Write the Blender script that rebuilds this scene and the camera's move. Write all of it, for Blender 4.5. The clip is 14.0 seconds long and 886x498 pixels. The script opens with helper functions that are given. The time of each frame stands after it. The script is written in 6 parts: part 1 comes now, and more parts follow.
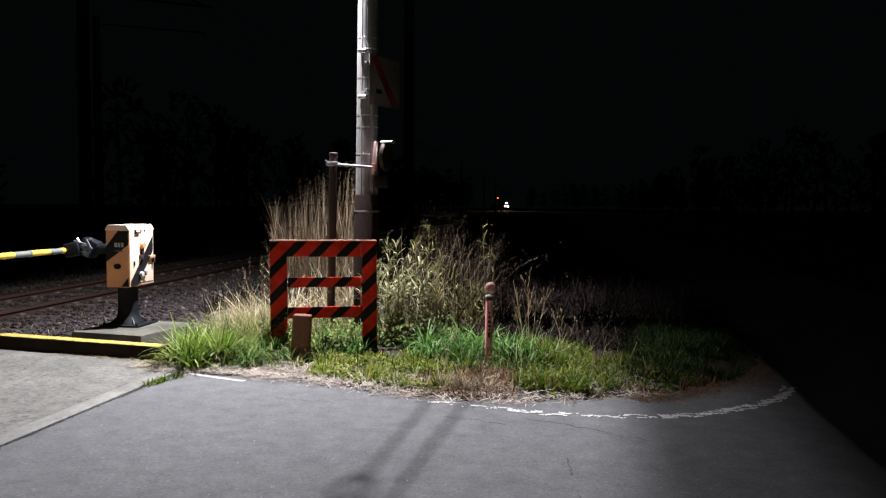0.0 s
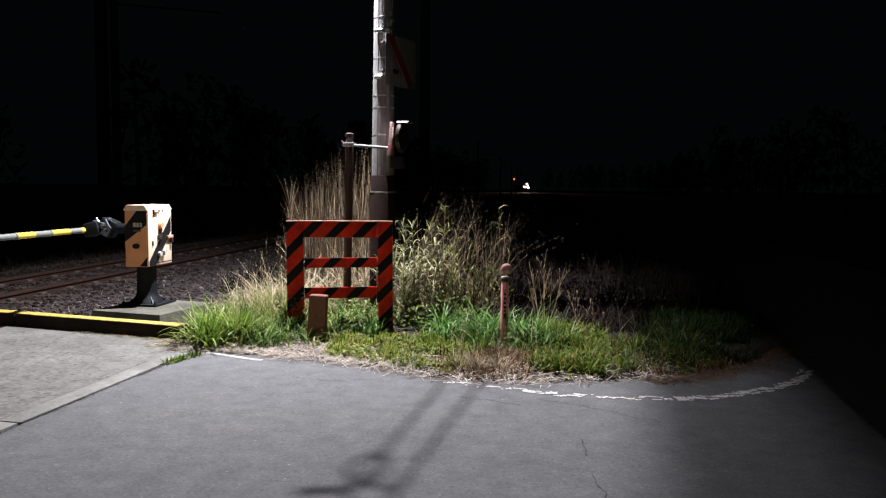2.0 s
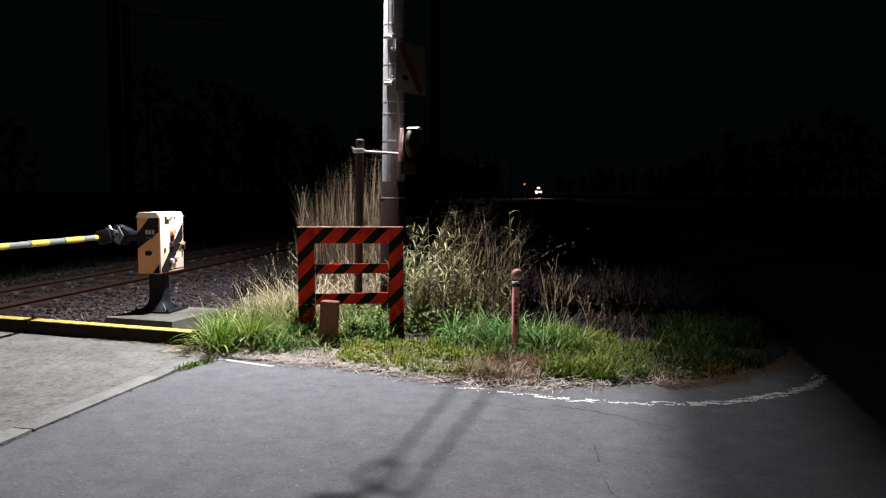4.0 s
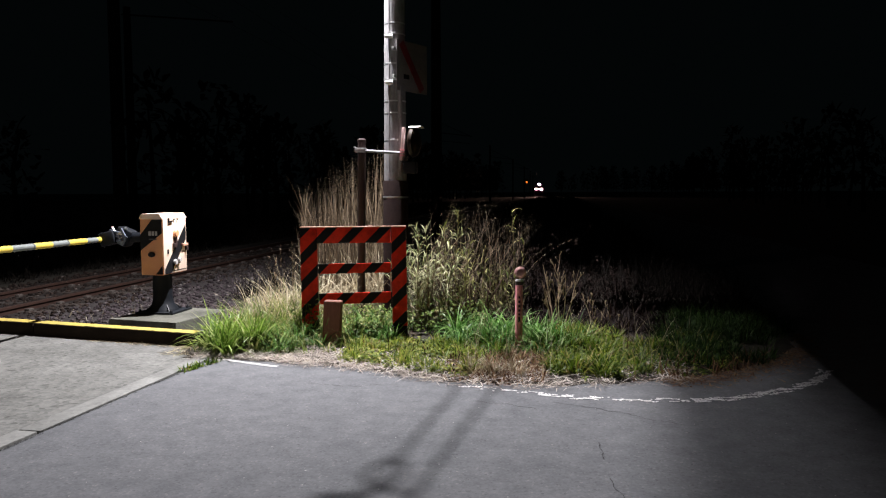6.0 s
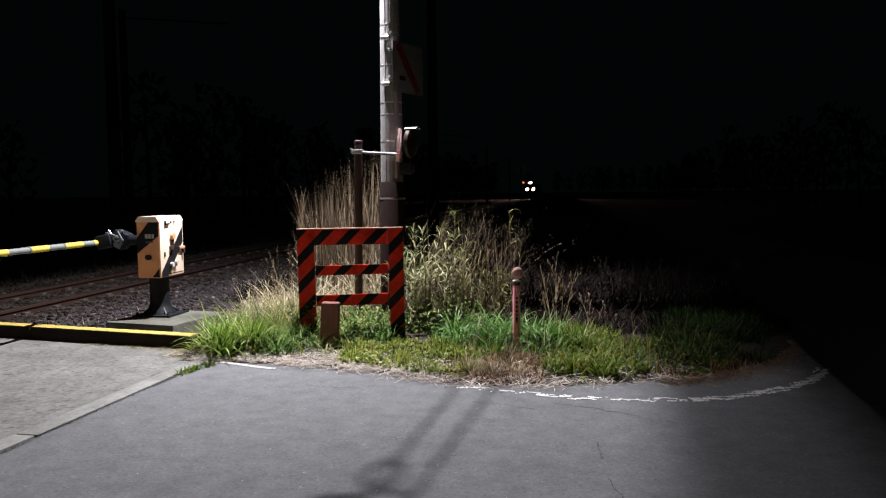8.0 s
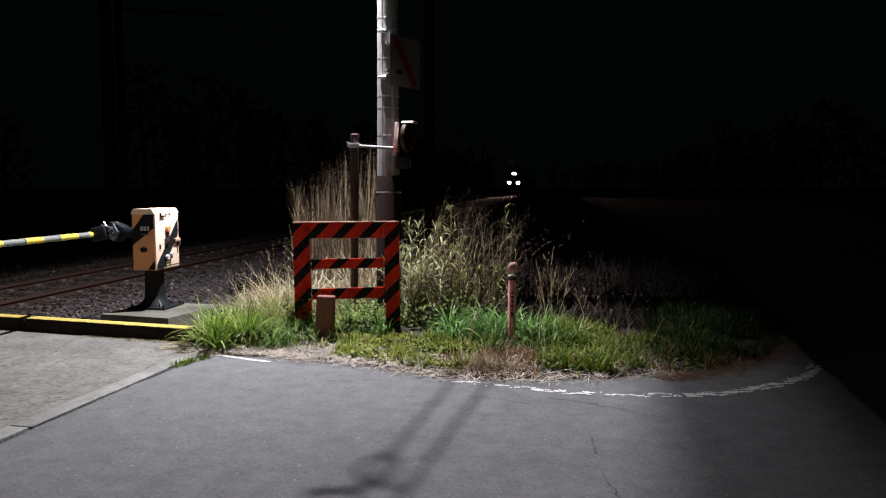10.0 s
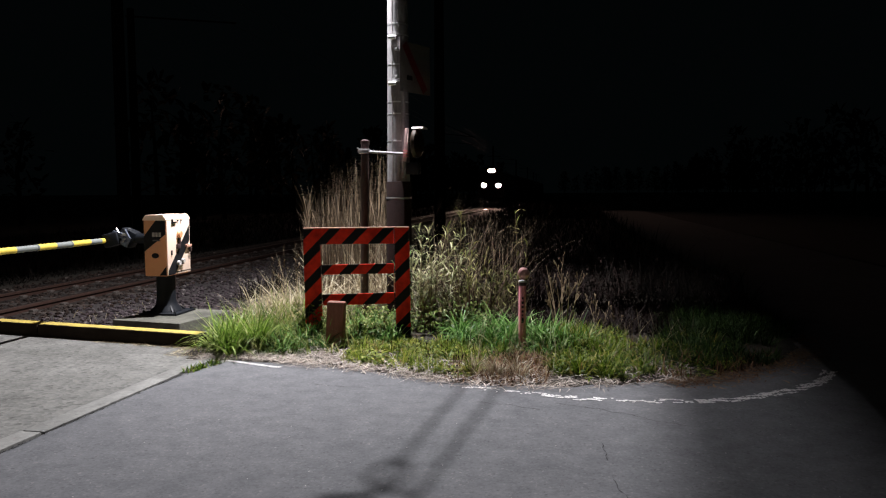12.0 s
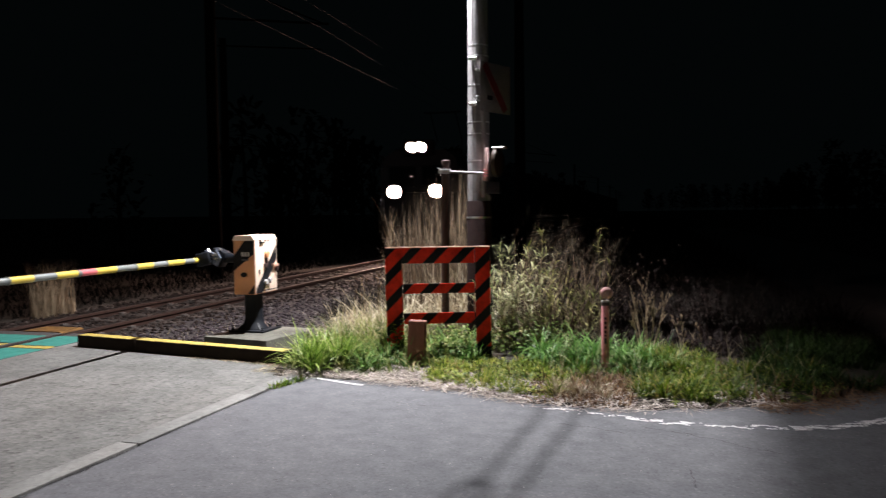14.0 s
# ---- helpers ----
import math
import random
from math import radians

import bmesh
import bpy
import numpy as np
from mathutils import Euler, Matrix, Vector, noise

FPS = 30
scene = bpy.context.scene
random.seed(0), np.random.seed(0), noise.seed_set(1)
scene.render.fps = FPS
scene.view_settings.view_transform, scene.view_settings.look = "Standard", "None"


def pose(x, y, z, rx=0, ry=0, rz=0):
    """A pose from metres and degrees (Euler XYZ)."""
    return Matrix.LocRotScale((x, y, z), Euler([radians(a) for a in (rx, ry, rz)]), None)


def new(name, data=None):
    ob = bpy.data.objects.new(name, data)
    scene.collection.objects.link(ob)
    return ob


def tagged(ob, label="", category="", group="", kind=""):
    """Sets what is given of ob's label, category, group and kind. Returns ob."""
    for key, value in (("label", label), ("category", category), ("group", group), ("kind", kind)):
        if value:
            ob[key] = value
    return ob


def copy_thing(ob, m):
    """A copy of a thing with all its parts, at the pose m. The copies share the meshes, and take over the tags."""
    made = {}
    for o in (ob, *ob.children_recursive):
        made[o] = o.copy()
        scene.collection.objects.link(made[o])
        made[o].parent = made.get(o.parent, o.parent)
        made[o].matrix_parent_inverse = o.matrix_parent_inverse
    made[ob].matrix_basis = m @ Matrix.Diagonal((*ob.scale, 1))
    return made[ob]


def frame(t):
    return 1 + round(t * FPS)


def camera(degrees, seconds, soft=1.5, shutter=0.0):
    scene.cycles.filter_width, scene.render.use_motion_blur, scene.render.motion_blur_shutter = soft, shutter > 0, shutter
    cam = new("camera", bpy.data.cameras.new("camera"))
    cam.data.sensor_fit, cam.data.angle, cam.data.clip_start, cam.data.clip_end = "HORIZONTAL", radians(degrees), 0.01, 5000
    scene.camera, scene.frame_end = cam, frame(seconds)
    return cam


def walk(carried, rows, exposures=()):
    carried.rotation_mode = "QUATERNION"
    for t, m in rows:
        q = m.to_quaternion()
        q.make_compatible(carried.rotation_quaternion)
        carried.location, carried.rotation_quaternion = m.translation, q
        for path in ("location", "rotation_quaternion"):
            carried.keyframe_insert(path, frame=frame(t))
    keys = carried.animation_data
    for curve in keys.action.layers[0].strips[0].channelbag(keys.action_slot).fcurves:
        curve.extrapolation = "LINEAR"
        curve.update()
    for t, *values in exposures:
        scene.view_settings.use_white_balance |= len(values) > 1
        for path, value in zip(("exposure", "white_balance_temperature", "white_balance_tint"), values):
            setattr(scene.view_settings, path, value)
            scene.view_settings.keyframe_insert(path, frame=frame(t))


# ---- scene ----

# ------------------------------------------------------------------ camera
# World: y runs along the railway track, x to the right of it, road level is z = 0.
EYE = 1.45
cam = camera(60.9, 14.0, soft=1.2, shutter=0.7)
ROWS = [  # seconds, pitch, roll, yaw
    (0.0, -3.180, -0.524, 6.784),
    (0.5, -3.809, -1.151, 6.915),
    (1.0, -4.104, -1.336, 7.441),
    (1.5, -4.426, -0.850, 7.844),
    (2.0, -4.633, -0.662, 8.002),
    (2.5, -4.464, -0.463, 8.246),
    (3.0, -4.348, -0.548, 8.575),
    (5.5, -4.151, 0.111, 9.006),
    (6.0, -4.319, 0.236, 8.958),
    (6.5, -4.449, 0.207, 8.884),
    (7.0, -4.327, 0.328, 8.686),
    (7.5, -4.230, 0.532, 8.722),
    (8.0, -4.244, 0.579, 8.713),
    (10.5, -4.725, 0.075, 8.441),
    (11.0, -4.572, 0.188, 8.684),
    (11.5, -4.374, 0.270, 8.961),
    (12.0, -4.251, 0.295, 9.199),
    (12.5, -4.321, 0.364, 9.548),
    (13.0, -4.184, 0.459, 10.091),
    (13.5, -3.230, 0.703, 12.331),
    (14.0, -2.732, 0.744, 15.298),
]
STOPS = [(0.0, 0.0), (3.0, -0.05), (6.5, -0.08), (8.0, -0.15), (10.5, -0.30), (12.5, -0.33), (13.4, -0.18), (14.0, -0.06)]  # the glare darkens the picture
walk(cam, [(t, pose(0, 0, EYE, 90 + pitch, roll, yaw)) for t, pitch, roll, yaw in ROWS], STOPS)

# ------------------------------------------------------------------ light
world = bpy.data.worlds.new("night")
scene.world = world
world.use_nodes = True
world.node_tree.nodes["Background"].inputs[0].default_value = (0.35, 0.55, 0.6, 1)
world.node_tree.nodes["Background"].inputs[1].default_value = 0.0027

LAMP = Vector((-2.48, 8.20, 5.6))  # the street lamp's lens, above the verge
lamp_data = bpy.data.lights.new("street_lamp_light", "AREA")
lamp_data.shape, lamp_data.size, lamp_data.energy = "DISK", 0.034, 1370.0
lamp_data.color = (0.99, 0.965, 1.0)
lamp_light = new("street_lamp_light", lamp_data)
lamp_light.matrix_world = pose(*(LAMP - Vector((0, 0, 0.012))))
FAR_LAMP = Vector((-11.5, -5.0, 4.6))  # assumed warm lamp, unseen behind the eye, to light the front faces
far_data = bpy.data.lights.new("assumed_lamp_light", "POINT")
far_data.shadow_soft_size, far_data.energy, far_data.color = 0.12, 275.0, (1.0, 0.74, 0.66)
far_light = new("assumed_lamp_light", far_data)
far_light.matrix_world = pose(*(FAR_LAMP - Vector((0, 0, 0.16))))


# ------------------------------------------------------------------ materials
def shader(name):
    m = bpy.data.materials.new(name)
    m.use_nodes = True
    return m, m.node_tree, m.node_tree.nodes["Principled BSDF"]


def ramp_node(nt, stops, fac):
    r = nt.nodes.new("ShaderNodeValToRGB")
    els = r.color_ramp.elements
    while len(els) < len(stops):
        els.new(0.5)
    for e, (p, c) in zip(els, stops):
        e.position, e.color = p, (*c, 1)
    nt.links.new(fac, r.inputs[0])
    return r.outputs[0]


def noise_node(nt, scale, detail=4, rough=0.6, coords="Object", stretch=None):
    tc = nt.nodes.new("ShaderNodeTexCoord")
    out = tc.outputs[coords]
    if stretch:
        mp = nt.nodes.new("ShaderNodeMapping")
        mp.inputs["Scale"].default_value = stretch
        nt.links.new(out, mp.inputs[0])
        out = mp.outputs[0]
    n = nt.nodes.new("ShaderNodeTexNoise")
    n.inputs["Scale"].default_value, n.inputs["Detail"].default_value, n.inputs["Roughness"].default_value = scale, detail, rough
    nt.links.new(out, n.inputs[0])
    return n.outputs[0]


def mix_rgb(nt, fac, a, b, mode="MIX"):
    m = nt.nodes.new("ShaderNodeMix")
    m.data_type, m.blend_type = "RGBA", mode
    for value, sock in ((fac, m.inputs[0]), (a, m.inputs[6]), (b, m.inputs[7])):
        if isinstance(value, (int, float)):
            sock.default_value = value
        elif isinstance(value, tuple):
            sock.default_value = (*value, 1)
        else:
            nt.links.new(value, sock)
    return m.outputs[2]


def bump_on(nt, bsdf, height, strength=0.4, distance=0.01):
    b = nt.nodes.new("ShaderNodeBump")
    b.inputs["Strength"].default_value, b.inputs["Distance"].default_value = strength, distance
    nt.links.new(height, b.inputs["Height"])
    nt.links.new(b.outputs[0], bsdf.inputs["Normal"])


def calc(nt, op, a, b=None):
    n = nt.nodes.new("ShaderNodeMath")
    n.operation = op
    for value, sock in ((a, n.inputs[0]), (b, n.inputs[1])):
        if value is None:
            continue
        if isinstance(value, (int, float)):
            sock.default_value = value
        else:
            nt.links.new(value, sock)
    return n.outputs[0]


def worn(name, base, dark, rough=0.6, metal=0.0, grain=60.0, blotch=4.0, bump=0.25, distance=0.004, stretch=None, amount=1.0, sheen=0.4):
    """Paint, metal, stone or wood: a base colour with stains in the darker one, at two scales, and fine relief."""
    m, nt, b = shader(name)
    big, fine = noise_node(nt, blotch, 5, 0.65, stretch=stretch), noise_node(nt, grain, 3, 0.6, stretch=stretch)
    f = calc(nt, "MULTIPLY", calc(nt, "ADD", big, fine), 0.5)
    col = ramp_node(nt, [(0.5 - 0.22 * amount, dark), (0.5 + 0.1 * amount, base)], f)
    nt.links.new(col, b.inputs["Base Color"])
    b.inputs["Metallic"].default_value = metal
    nt.links.new(ramp_node(nt, [(0.3, (min(1, rough + 0.15),) * 3), (0.7, (max(0.05, rough - 0.1),) * 3)], big), b.inputs["Roughness"])
    b.inputs["Specular IOR Level"].default_value = sheen
    bump_on(nt, b, fine, bump, distance)
    return m


def leafy(name, stops, rough=0.6, glow_through=0.25):
    """Blades and leaves: the colour varies from blade to blade, light shines a little through."""
    m, nt, b = shader(name)
    geo = nt.nodes.new("ShaderNodeNewGeometry")
    col = ramp_node(nt, stops, geo.outputs["Random Per Island"])
    spots = ramp_node(nt, [(0.3, (0.6, 0.6, 0.6)), (0.65, (1.0, 1.0, 1.0))], noise_node(nt, 2.2, 3))
    col = mix_rgb(nt, 1.0, col, spots, "MULTIPLY")
    nt.links.new(col, b.inputs["Base Color"])
    b.inputs["Roughness"].default_value = rough
    b.inputs["Specular IOR Level"].default_value = 0.2
    trans = nt.nodes.new("ShaderNodeBsdfTranslucent")
    nt.links.new(col, trans.inputs[0])
    mx = nt.nodes.new("ShaderNodeMixShader")
    mx.inputs[0].default_value = glow_through
    out = nt.nodes["Material Output"]
    nt.links.new(b.outputs[0], mx.inputs[1])
    nt.links.new(trans.outputs[0], mx.inputs[2])
    nt.links.new(mx.outputs[0], out.inputs[0])
    return m


def glowing(name, colour, strength):
    m, nt, b = shader(name)
    b.inputs["Base Color"].default_value = (*colour, 1)
    b.inputs["Emission Color"].default_value = (*colour, 1)
    b.inputs["Emission Strength"].default_value = strength
    return m


def asphalt_material():
    m, nt, b = shader("asphalt")
    grit = nt.nodes.new("ShaderNodeTexVoronoi")
    tc = nt.nodes.new("ShaderNodeTexCoord")
    nt.links.new(tc.outputs["Object"], grit.inputs["Vector"])
    grit.inputs["Scale"].default_value = 85.0
    fine, mid, big = noise_node(nt, 40, 4, 0.7), noise_node(nt, 6.0, 5, 0.65), noise_node(nt, 0.55, 4, 0.6)
    base = ramp_node(nt, [(0.3, (0.110, 0.114, 0.122)), (0.7, (0.158, 0.161, 0.170))], mid)
    patches = ramp_node(nt, [(0.35, (0.88, 0.88, 0.89)), (0.62, (1.04, 1.03, 1.03))], big)
    base = mix_rgb(nt, 1.0, base, patches, "MULTIPLY")
    stones = ramp_node(nt, [(0.0, (0.35, 0.35, 0.36)), (0.2, (0.9, 0.9, 0.9)), (0.8, (1.08, 1.08, 1.07)), (1.0, (1.9, 1.8, 1.65))], grit.outputs["Color"])
    base = mix_rgb(nt, 0.55, base, stones, "MULTIPLY")
    base = mix_rgb(nt, 1.0, base, ramp_node(nt, [(0.3, (0.86, 0.85, 0.85)), (0.7, (1.14, 1.14, 1.14))], fine), "MULTIPLY")
    bright = nt.nodes.new("ShaderNodeTexVoronoi")
    nt.links.new(tc.outputs["Object"], bright.inputs["Vector"])
    bright.inputs["Scale"].default_value = 9.0
    fleck = calc(nt, "LESS_THAN", bright.outputs["Distance"], 0.035)
    base = mix_rgb(nt, fleck, base, (0.45, 0.44, 0.42))
    nt.links.new(base, b.inputs["Base Color"])
    b.inputs["Roughness"].default_value = 0.92
    b.inputs["Specular IOR Level"].default_value = 0.3
    h = calc(nt, "ADD", grit.outputs["Distance"], fine)
    bump_on(nt, b, h, 0.16, 0.003)
    return m


def concrete_material(name, light, dark, pebbles):
    m, nt, b = shader(name)
    tc = nt.nodes.new("ShaderNodeTexCoord")
    grit = nt.nodes.new("ShaderNodeTexVoronoi")
    nt.links.new(tc.outputs["Object"], grit.inputs["Vector"])
    grit.inputs["Scale"].default_value = 34.0
    fine, mid, big = noise_node(nt, 24, 5, 0.7), noise_node(nt, 4.0, 6, 0.75), noise_node(nt, 0.9, 4, 0.6)
    base = ramp_node(nt, [(0.32, dark), (0.68, light)], mid)
    base = mix_rgb(nt, 1.0, base, ramp_node(nt, [(0.35, (0.72, 0.72, 0.70)), (0.65, (1.05, 1.05, 1.03))], big), "MULTIPLY")
    speck = ramp_node(nt, [(0.0, (0.45, 0.44, 0.42)), (0.3, (1, 1, 1)), (1.0, (1.4, 1.39, 1.35))], grit.outputs["Color"])
    base = mix_rgb(nt, pebbles, base, speck, "MULTIPLY")
    nt.links.new(base, b.inputs["Base Color"])
    b.inputs["Roughness"].default_value = 0.85
    bump_on(nt, b, calc(nt, "ADD", fine, calc(nt, "MULTIPLY", grit.outputs["Distance"], pebbles)), 0.5, 0.006)
    return m


def soil_material():
    m, nt, b = shader("soil")
    base = ramp_node(nt, [(0.3, (0.012, 0.009, 0.006)), (0.55, (0.032, 0.024, 0.016)), (0.75, (0.018, 0.020, 0.009))], noise_node(nt, 5.0, 6, 0.7))
    nt.links.new(base, b.inputs["Base Color"])
    b.inputs["Roughness"].default_value = 0.95
    bump_on(nt, b, noise_node(nt, 30, 5, 0.7), 0.8, 0.03)
    return m


def striped(name, paint, black, period, share, along, rough=0.5, offset=0.0):
    """Slanting warning stripes: along is the direction across the stripes in the object's space."""
    m, nt, b = shader(name)
    tc = nt.nodes.new("ShaderNodeTexCoord")
    dot = nt.nodes.new("ShaderNodeVectorMath")
    dot.operation = "DOT_PRODUCT"
    dot.inputs[1].default_value = along
    nt.links.new(tc.outputs["Object"], dot.inputs[0])
    saw = calc(nt, "FRACT", calc(nt, "ADD", calc(nt, "DIVIDE", dot.outputs["Value"], period), offset + 20))
    stripe = calc(nt, "LESS_THAN", saw, share)
    dirt = ramp_node(nt, [(0.3, (0.55, 0.5, 0.48)), (0.6, (1, 1, 1))], noise_node(nt, 9.0, 6, 0.7))
    col = mix_rgb(nt, 1.0, mix_rgb(nt, stripe, paint, black), dirt, "MULTIPLY")
    nt.links.new(col, b.inputs["Base Color"])
    b.inputs["Roughness"].default_value = rough
    b.inputs["Specular IOR Level"].default_value = 0.2
    bump_on(nt, b, noise_node(nt, 70, 3), 0.15, 0.002)
    return m


ASPHALT = asphalt_material()
CONCRETE = concrete_material("crossing_concrete", (0.19, 0.189, 0.183), (0.105, 0.104, 0.10), 0.9)
KERB_CONCRETE = concrete_material("kerb_concrete", (0.258, 0.258, 0.251), (0.18, 0.178, 0.172), 0.4)
FOOTING = concrete_material("footing_concrete", (0.13, 0.128, 0.108), (0.05, 0.05, 0.04), 0.5)
POLE_CONCRETE = worn("pole_concrete", (0.25, 0.245, 0.25), (0.10, 0.093, 0.098), 0.85, 0, 45, 5, 0.5, stretch=(1, 1, 0.35))
SOIL = soil_material()
LINE_PAINT = worn("line_paint", (0.84, 0.83, 0.82), (0.58, 0.57, 0.56), 0.7, 0, 90, 12, 0.3)
FENCE_STRIPES = striped("fence_stripes", (0.80, 0.032, 0.008), (0.007, 0.006, 0.006), 0.185, 0.43, (0.7071, 0, -0.7071), 0.6, 0.13)
CABINET_ORANGE = worn("cabinet_orange", (0.85, 0.40, 0.20), (0.70, 0.31, 0.15), 0.42, 0, 120, 6, 0.1)
BLACK_PAINT = worn("black_paint", (0.012, 0.012, 0.014), (0.006, 0.006, 0.007), 0.55, 0, 80, 7, 0.15, sheen=0.15)
STEEL_BLACK = worn("black_steel", (0.007, 0.009, 0.013), (0.003, 0.004, 0.006), 0.55, 0.0, 60, 6, 0.2, sheen=0.25)
GALVANISED = worn("galvanised_steel", (0.62, 0.63, 0.64), (0.40, 0.41, 0.42), 0.38, 0.85, 50, 8, 0.1)
BROWN_POST = worn("brown_paint", (0.052, 0.031, 0.029), (0.028, 0.017, 0.017), 0.5, 0, 70, 5, 0.2)
WRAP = worn("brown_wrap_sheet", (0.020, 0.012, 0.011), (0.010, 0.006, 0.006), 0.9, 0, 40, 3, 0.3, sheen=0.08)
RUST_STUB = worn("brown_wood", (0.22, 0.085, 0.058), (0.11, 0.042, 0.03), 0.75, 0, 60, 6, 0.5, stretch=(4, 4, 0.6))
WHITE_PAINT = worn("white_plate", (0.55, 0.53, 0.52), (0.36, 0.34, 0.33), 0.5, 0, 60, 5, 0.1)
RED_PAINT = worn("red_paint", (0.20, 0.014, 0.018), (0.12, 0.01, 0.012), 0.5, 0, 60, 5, 0.1)
PINK_PLASTIC = worn("faded_red_plastic", (0.92, 0.36, 0.42), (0.80, 0.26, 0.31), 0.5, 0, 60, 4, 0.15)
PINK_WHITE = worn("faded_pink_bands", (0.70, 0.50, 0.48), (0.5, 0.33, 0.32), 0.5, 0, 60, 5, 0.1)
REFLECTOR = worn("reflector_lens", (0.72, 0.42, 0.40), (0.55, 0.29, 0.28), 0.25, 0.2, 120, 9, 0.2)
MIRROR_BACK = worn("orange_mirror_back", (0.02, 0.010, 0.004), (0.012, 0.006, 0.003), 0.4, 0, 60, 5, 0.1)
MIRROR_FACE, _nt, _b = shader("mirror_face")
_b.inputs["Base Color"].default_value, _b.inputs["Metallic"].default_value, _b.inputs["Roughness"].default_value = (0.85, 0.86, 0.86, 1), 1.0, 0.05
YELLOW = worn("yellow_road_paint", (0.60, 0.45, 0.085), (0.17, 0.14, 0.075), 0.65, 0, 50, 16, 0.35, amount=1.0)
YELLOW_TAPE = worn("yellow_bar_tape", (0.76, 0.58, 0.09), (0.55, 0.40, 0.07), 0.4, 0, 70, 6, 0.1)
GREY_TAPE = worn("grey_bar_tape", (0.23, 0.25, 0.24), (0.13, 0.145, 0.14), 0.45, 0.1, 70, 6, 0.1)
PINK_TAPE = worn("red_bar_tape", (0.72, 0.16, 0.18), (0.6, 0.12, 0.14), 0.4, 0, 70, 6, 0.1)
# near-black brown over the sides of the kerb blocks
KERB_BLACK = worn("dark_kerb_sides", (0.026, 0.018, 0.012), (0.009, 0.007, 0.005), 0.85, 0, 60, 6, 0.5, sheen=0.1)
TEAL = worn("teal_panel_paint", (0.05, 0.27, 0.22), (0.035, 0.16, 0.135), 0.6, 0, 70, 5, 0.3)
RUBBER = worn("panel_rubber", (0.07, 0.068, 0.066), (0.035, 0.034, 0.033), 0.7, 0, 70, 5, 0.3)
RUST = worn("rail_rust", (0.05, 0.023, 0.016), (0.02, 0.010, 0.007), 0.75, 0.2, 60, 7, 0.4)
RAIL_TOP = worn("rail_head", (0.22, 0.18, 0.165), (0.12, 0.095, 0.085), 0.35, 0.95, 60, 3, 0.05, stretch=(8, 0.4, 1))
SLEEPER = concrete_material("sleeper_concrete", (0.055, 0.042, 0.036), (0.025, 0.019, 0.016), 0.4)
GLASS_DARK, _nt, _b = shader("cab_glass")
_b.inputs["Base Color"].default_value, _b.inputs["Roughness"].default_value = (0.015, 0.018, 0.02, 1), 0.06
LOCO_PAINT = worn("locomotive_paint", (0.02, 0.021, 0.027), (0.012, 0.013, 0.017), 0.5, 0, 40, 3, 0.1)
LOCO_BAND = worn("locomotive_cream_band", (0.07, 0.065, 0.06), (0.04, 0.037, 0.034), 0.5, 0, 40, 3, 0.1)
CONTAINER_PAINT = worn("container_paint", (0.13, 0.055, 0.06), (0.08, 0.035, 0.04), 0.6, 0, 30, 2, 0.1)
UNDERFRAME = worn("underframe", (0.03, 0.028, 0.027), (0.016, 0.015, 0.014), 0.85, 0.0, 30, 3, 0.3, sheen=0.15)
# near black, so that masts, poles and trunks hardly show at night
NEAR_BLACK = worn("near_black_pole", (0.006, 0.005, 0.0045), (0.003, 0.0028, 0.0026), 1.0, 0, 30, 3, 0.3, sheen=0.0)
WIRE = worn("cable_sheath", (0.05, 0.05, 0.052), (0.03, 0.03, 0.03), 0.5, 0, 60, 5, 0.1)
COPPER = worn("overhead_copper", (0.008, 0.006, 0.0055), (0.005, 0.004, 0.0035), 0.9, 0.0, 60, 5, 0.1)
HEADLIGHT = glowing("headlight_beam", (1.0, 0.62, 0.50), 1600.0)
AMBER = glowing("amber_signal", (1.0, 0.20, 0.025), 1.7)
LED = glowing("led_lens", (0.93, 0.98, 1.0), 30.0)

GREEN_BLADE = leafy("green_grass", [(0.0, (0.02, 0.04, 0.0055)), (0.4, (0.06, 0.12, 0.0117)), (0.7, (0.15, 0.25, 0.0273)), (0.9, (0.32, 0.36, 0.078)), (1.0, (0.3, 0.2, 0.078))], 0.45, 0.35)
WEED_GREEN = leafy("weed_green", [(0.0, (0.03, 0.055, 0.0094)), (0.5, (0.1, 0.16, 0.0273)), (0.85, (0.21, 0.27, 0.0624)), (1.0, (0.4, 0.36, 0.156))], 0.5, 0.3)
DEAD_LEAF = leafy("withered_leaf", [(0.0, (0.0902, 0.046, 0.0244)), (0.5, (0.219, 0.1207, 0.0684)), (1.0, (0.425, 0.2875, 0.1662))], 0.7, 0.1)
LUSH_BLADE = leafy("lush_grass", [(0.0, (0.025, 0.08, 0.0119)), (0.5, (0.11, 0.27, 0.051)), (0.85, (0.28, 0.46, 0.1445)), (1.0, (0.45, 0.56, 0.272))], 0.38, 0.35)
MOSSY_BLADE = leafy("short_weeds", [(0.0, (0.045, 0.083, 0.0085)), (0.4, (0.165, 0.235, 0.026)), (0.75, (0.37, 0.43, 0.068)), (0.92, (0.52, 0.51, 0.14)), (1.0, (0.40, 0.27, 0.10))], 0.5, 0.35)
TUFT_BLADE = leafy("vivid_grass", [(0.0, (0.06, 0.12, 0.014)), (0.5, (0.18, 0.3, 0.039)), (0.8, (0.36, 0.48, 0.1092)), (1.0, (0.56, 0.58, 0.2652))], 0.38, 0.35)
BLEACHED = leafy("bleached_litter", [(0.0, (0.26, 0.21, 0.17)), (0.5, (0.58, 0.50, 0.43)), (1.0, (0.86, 0.79, 0.71))], 0.75, 0.1)
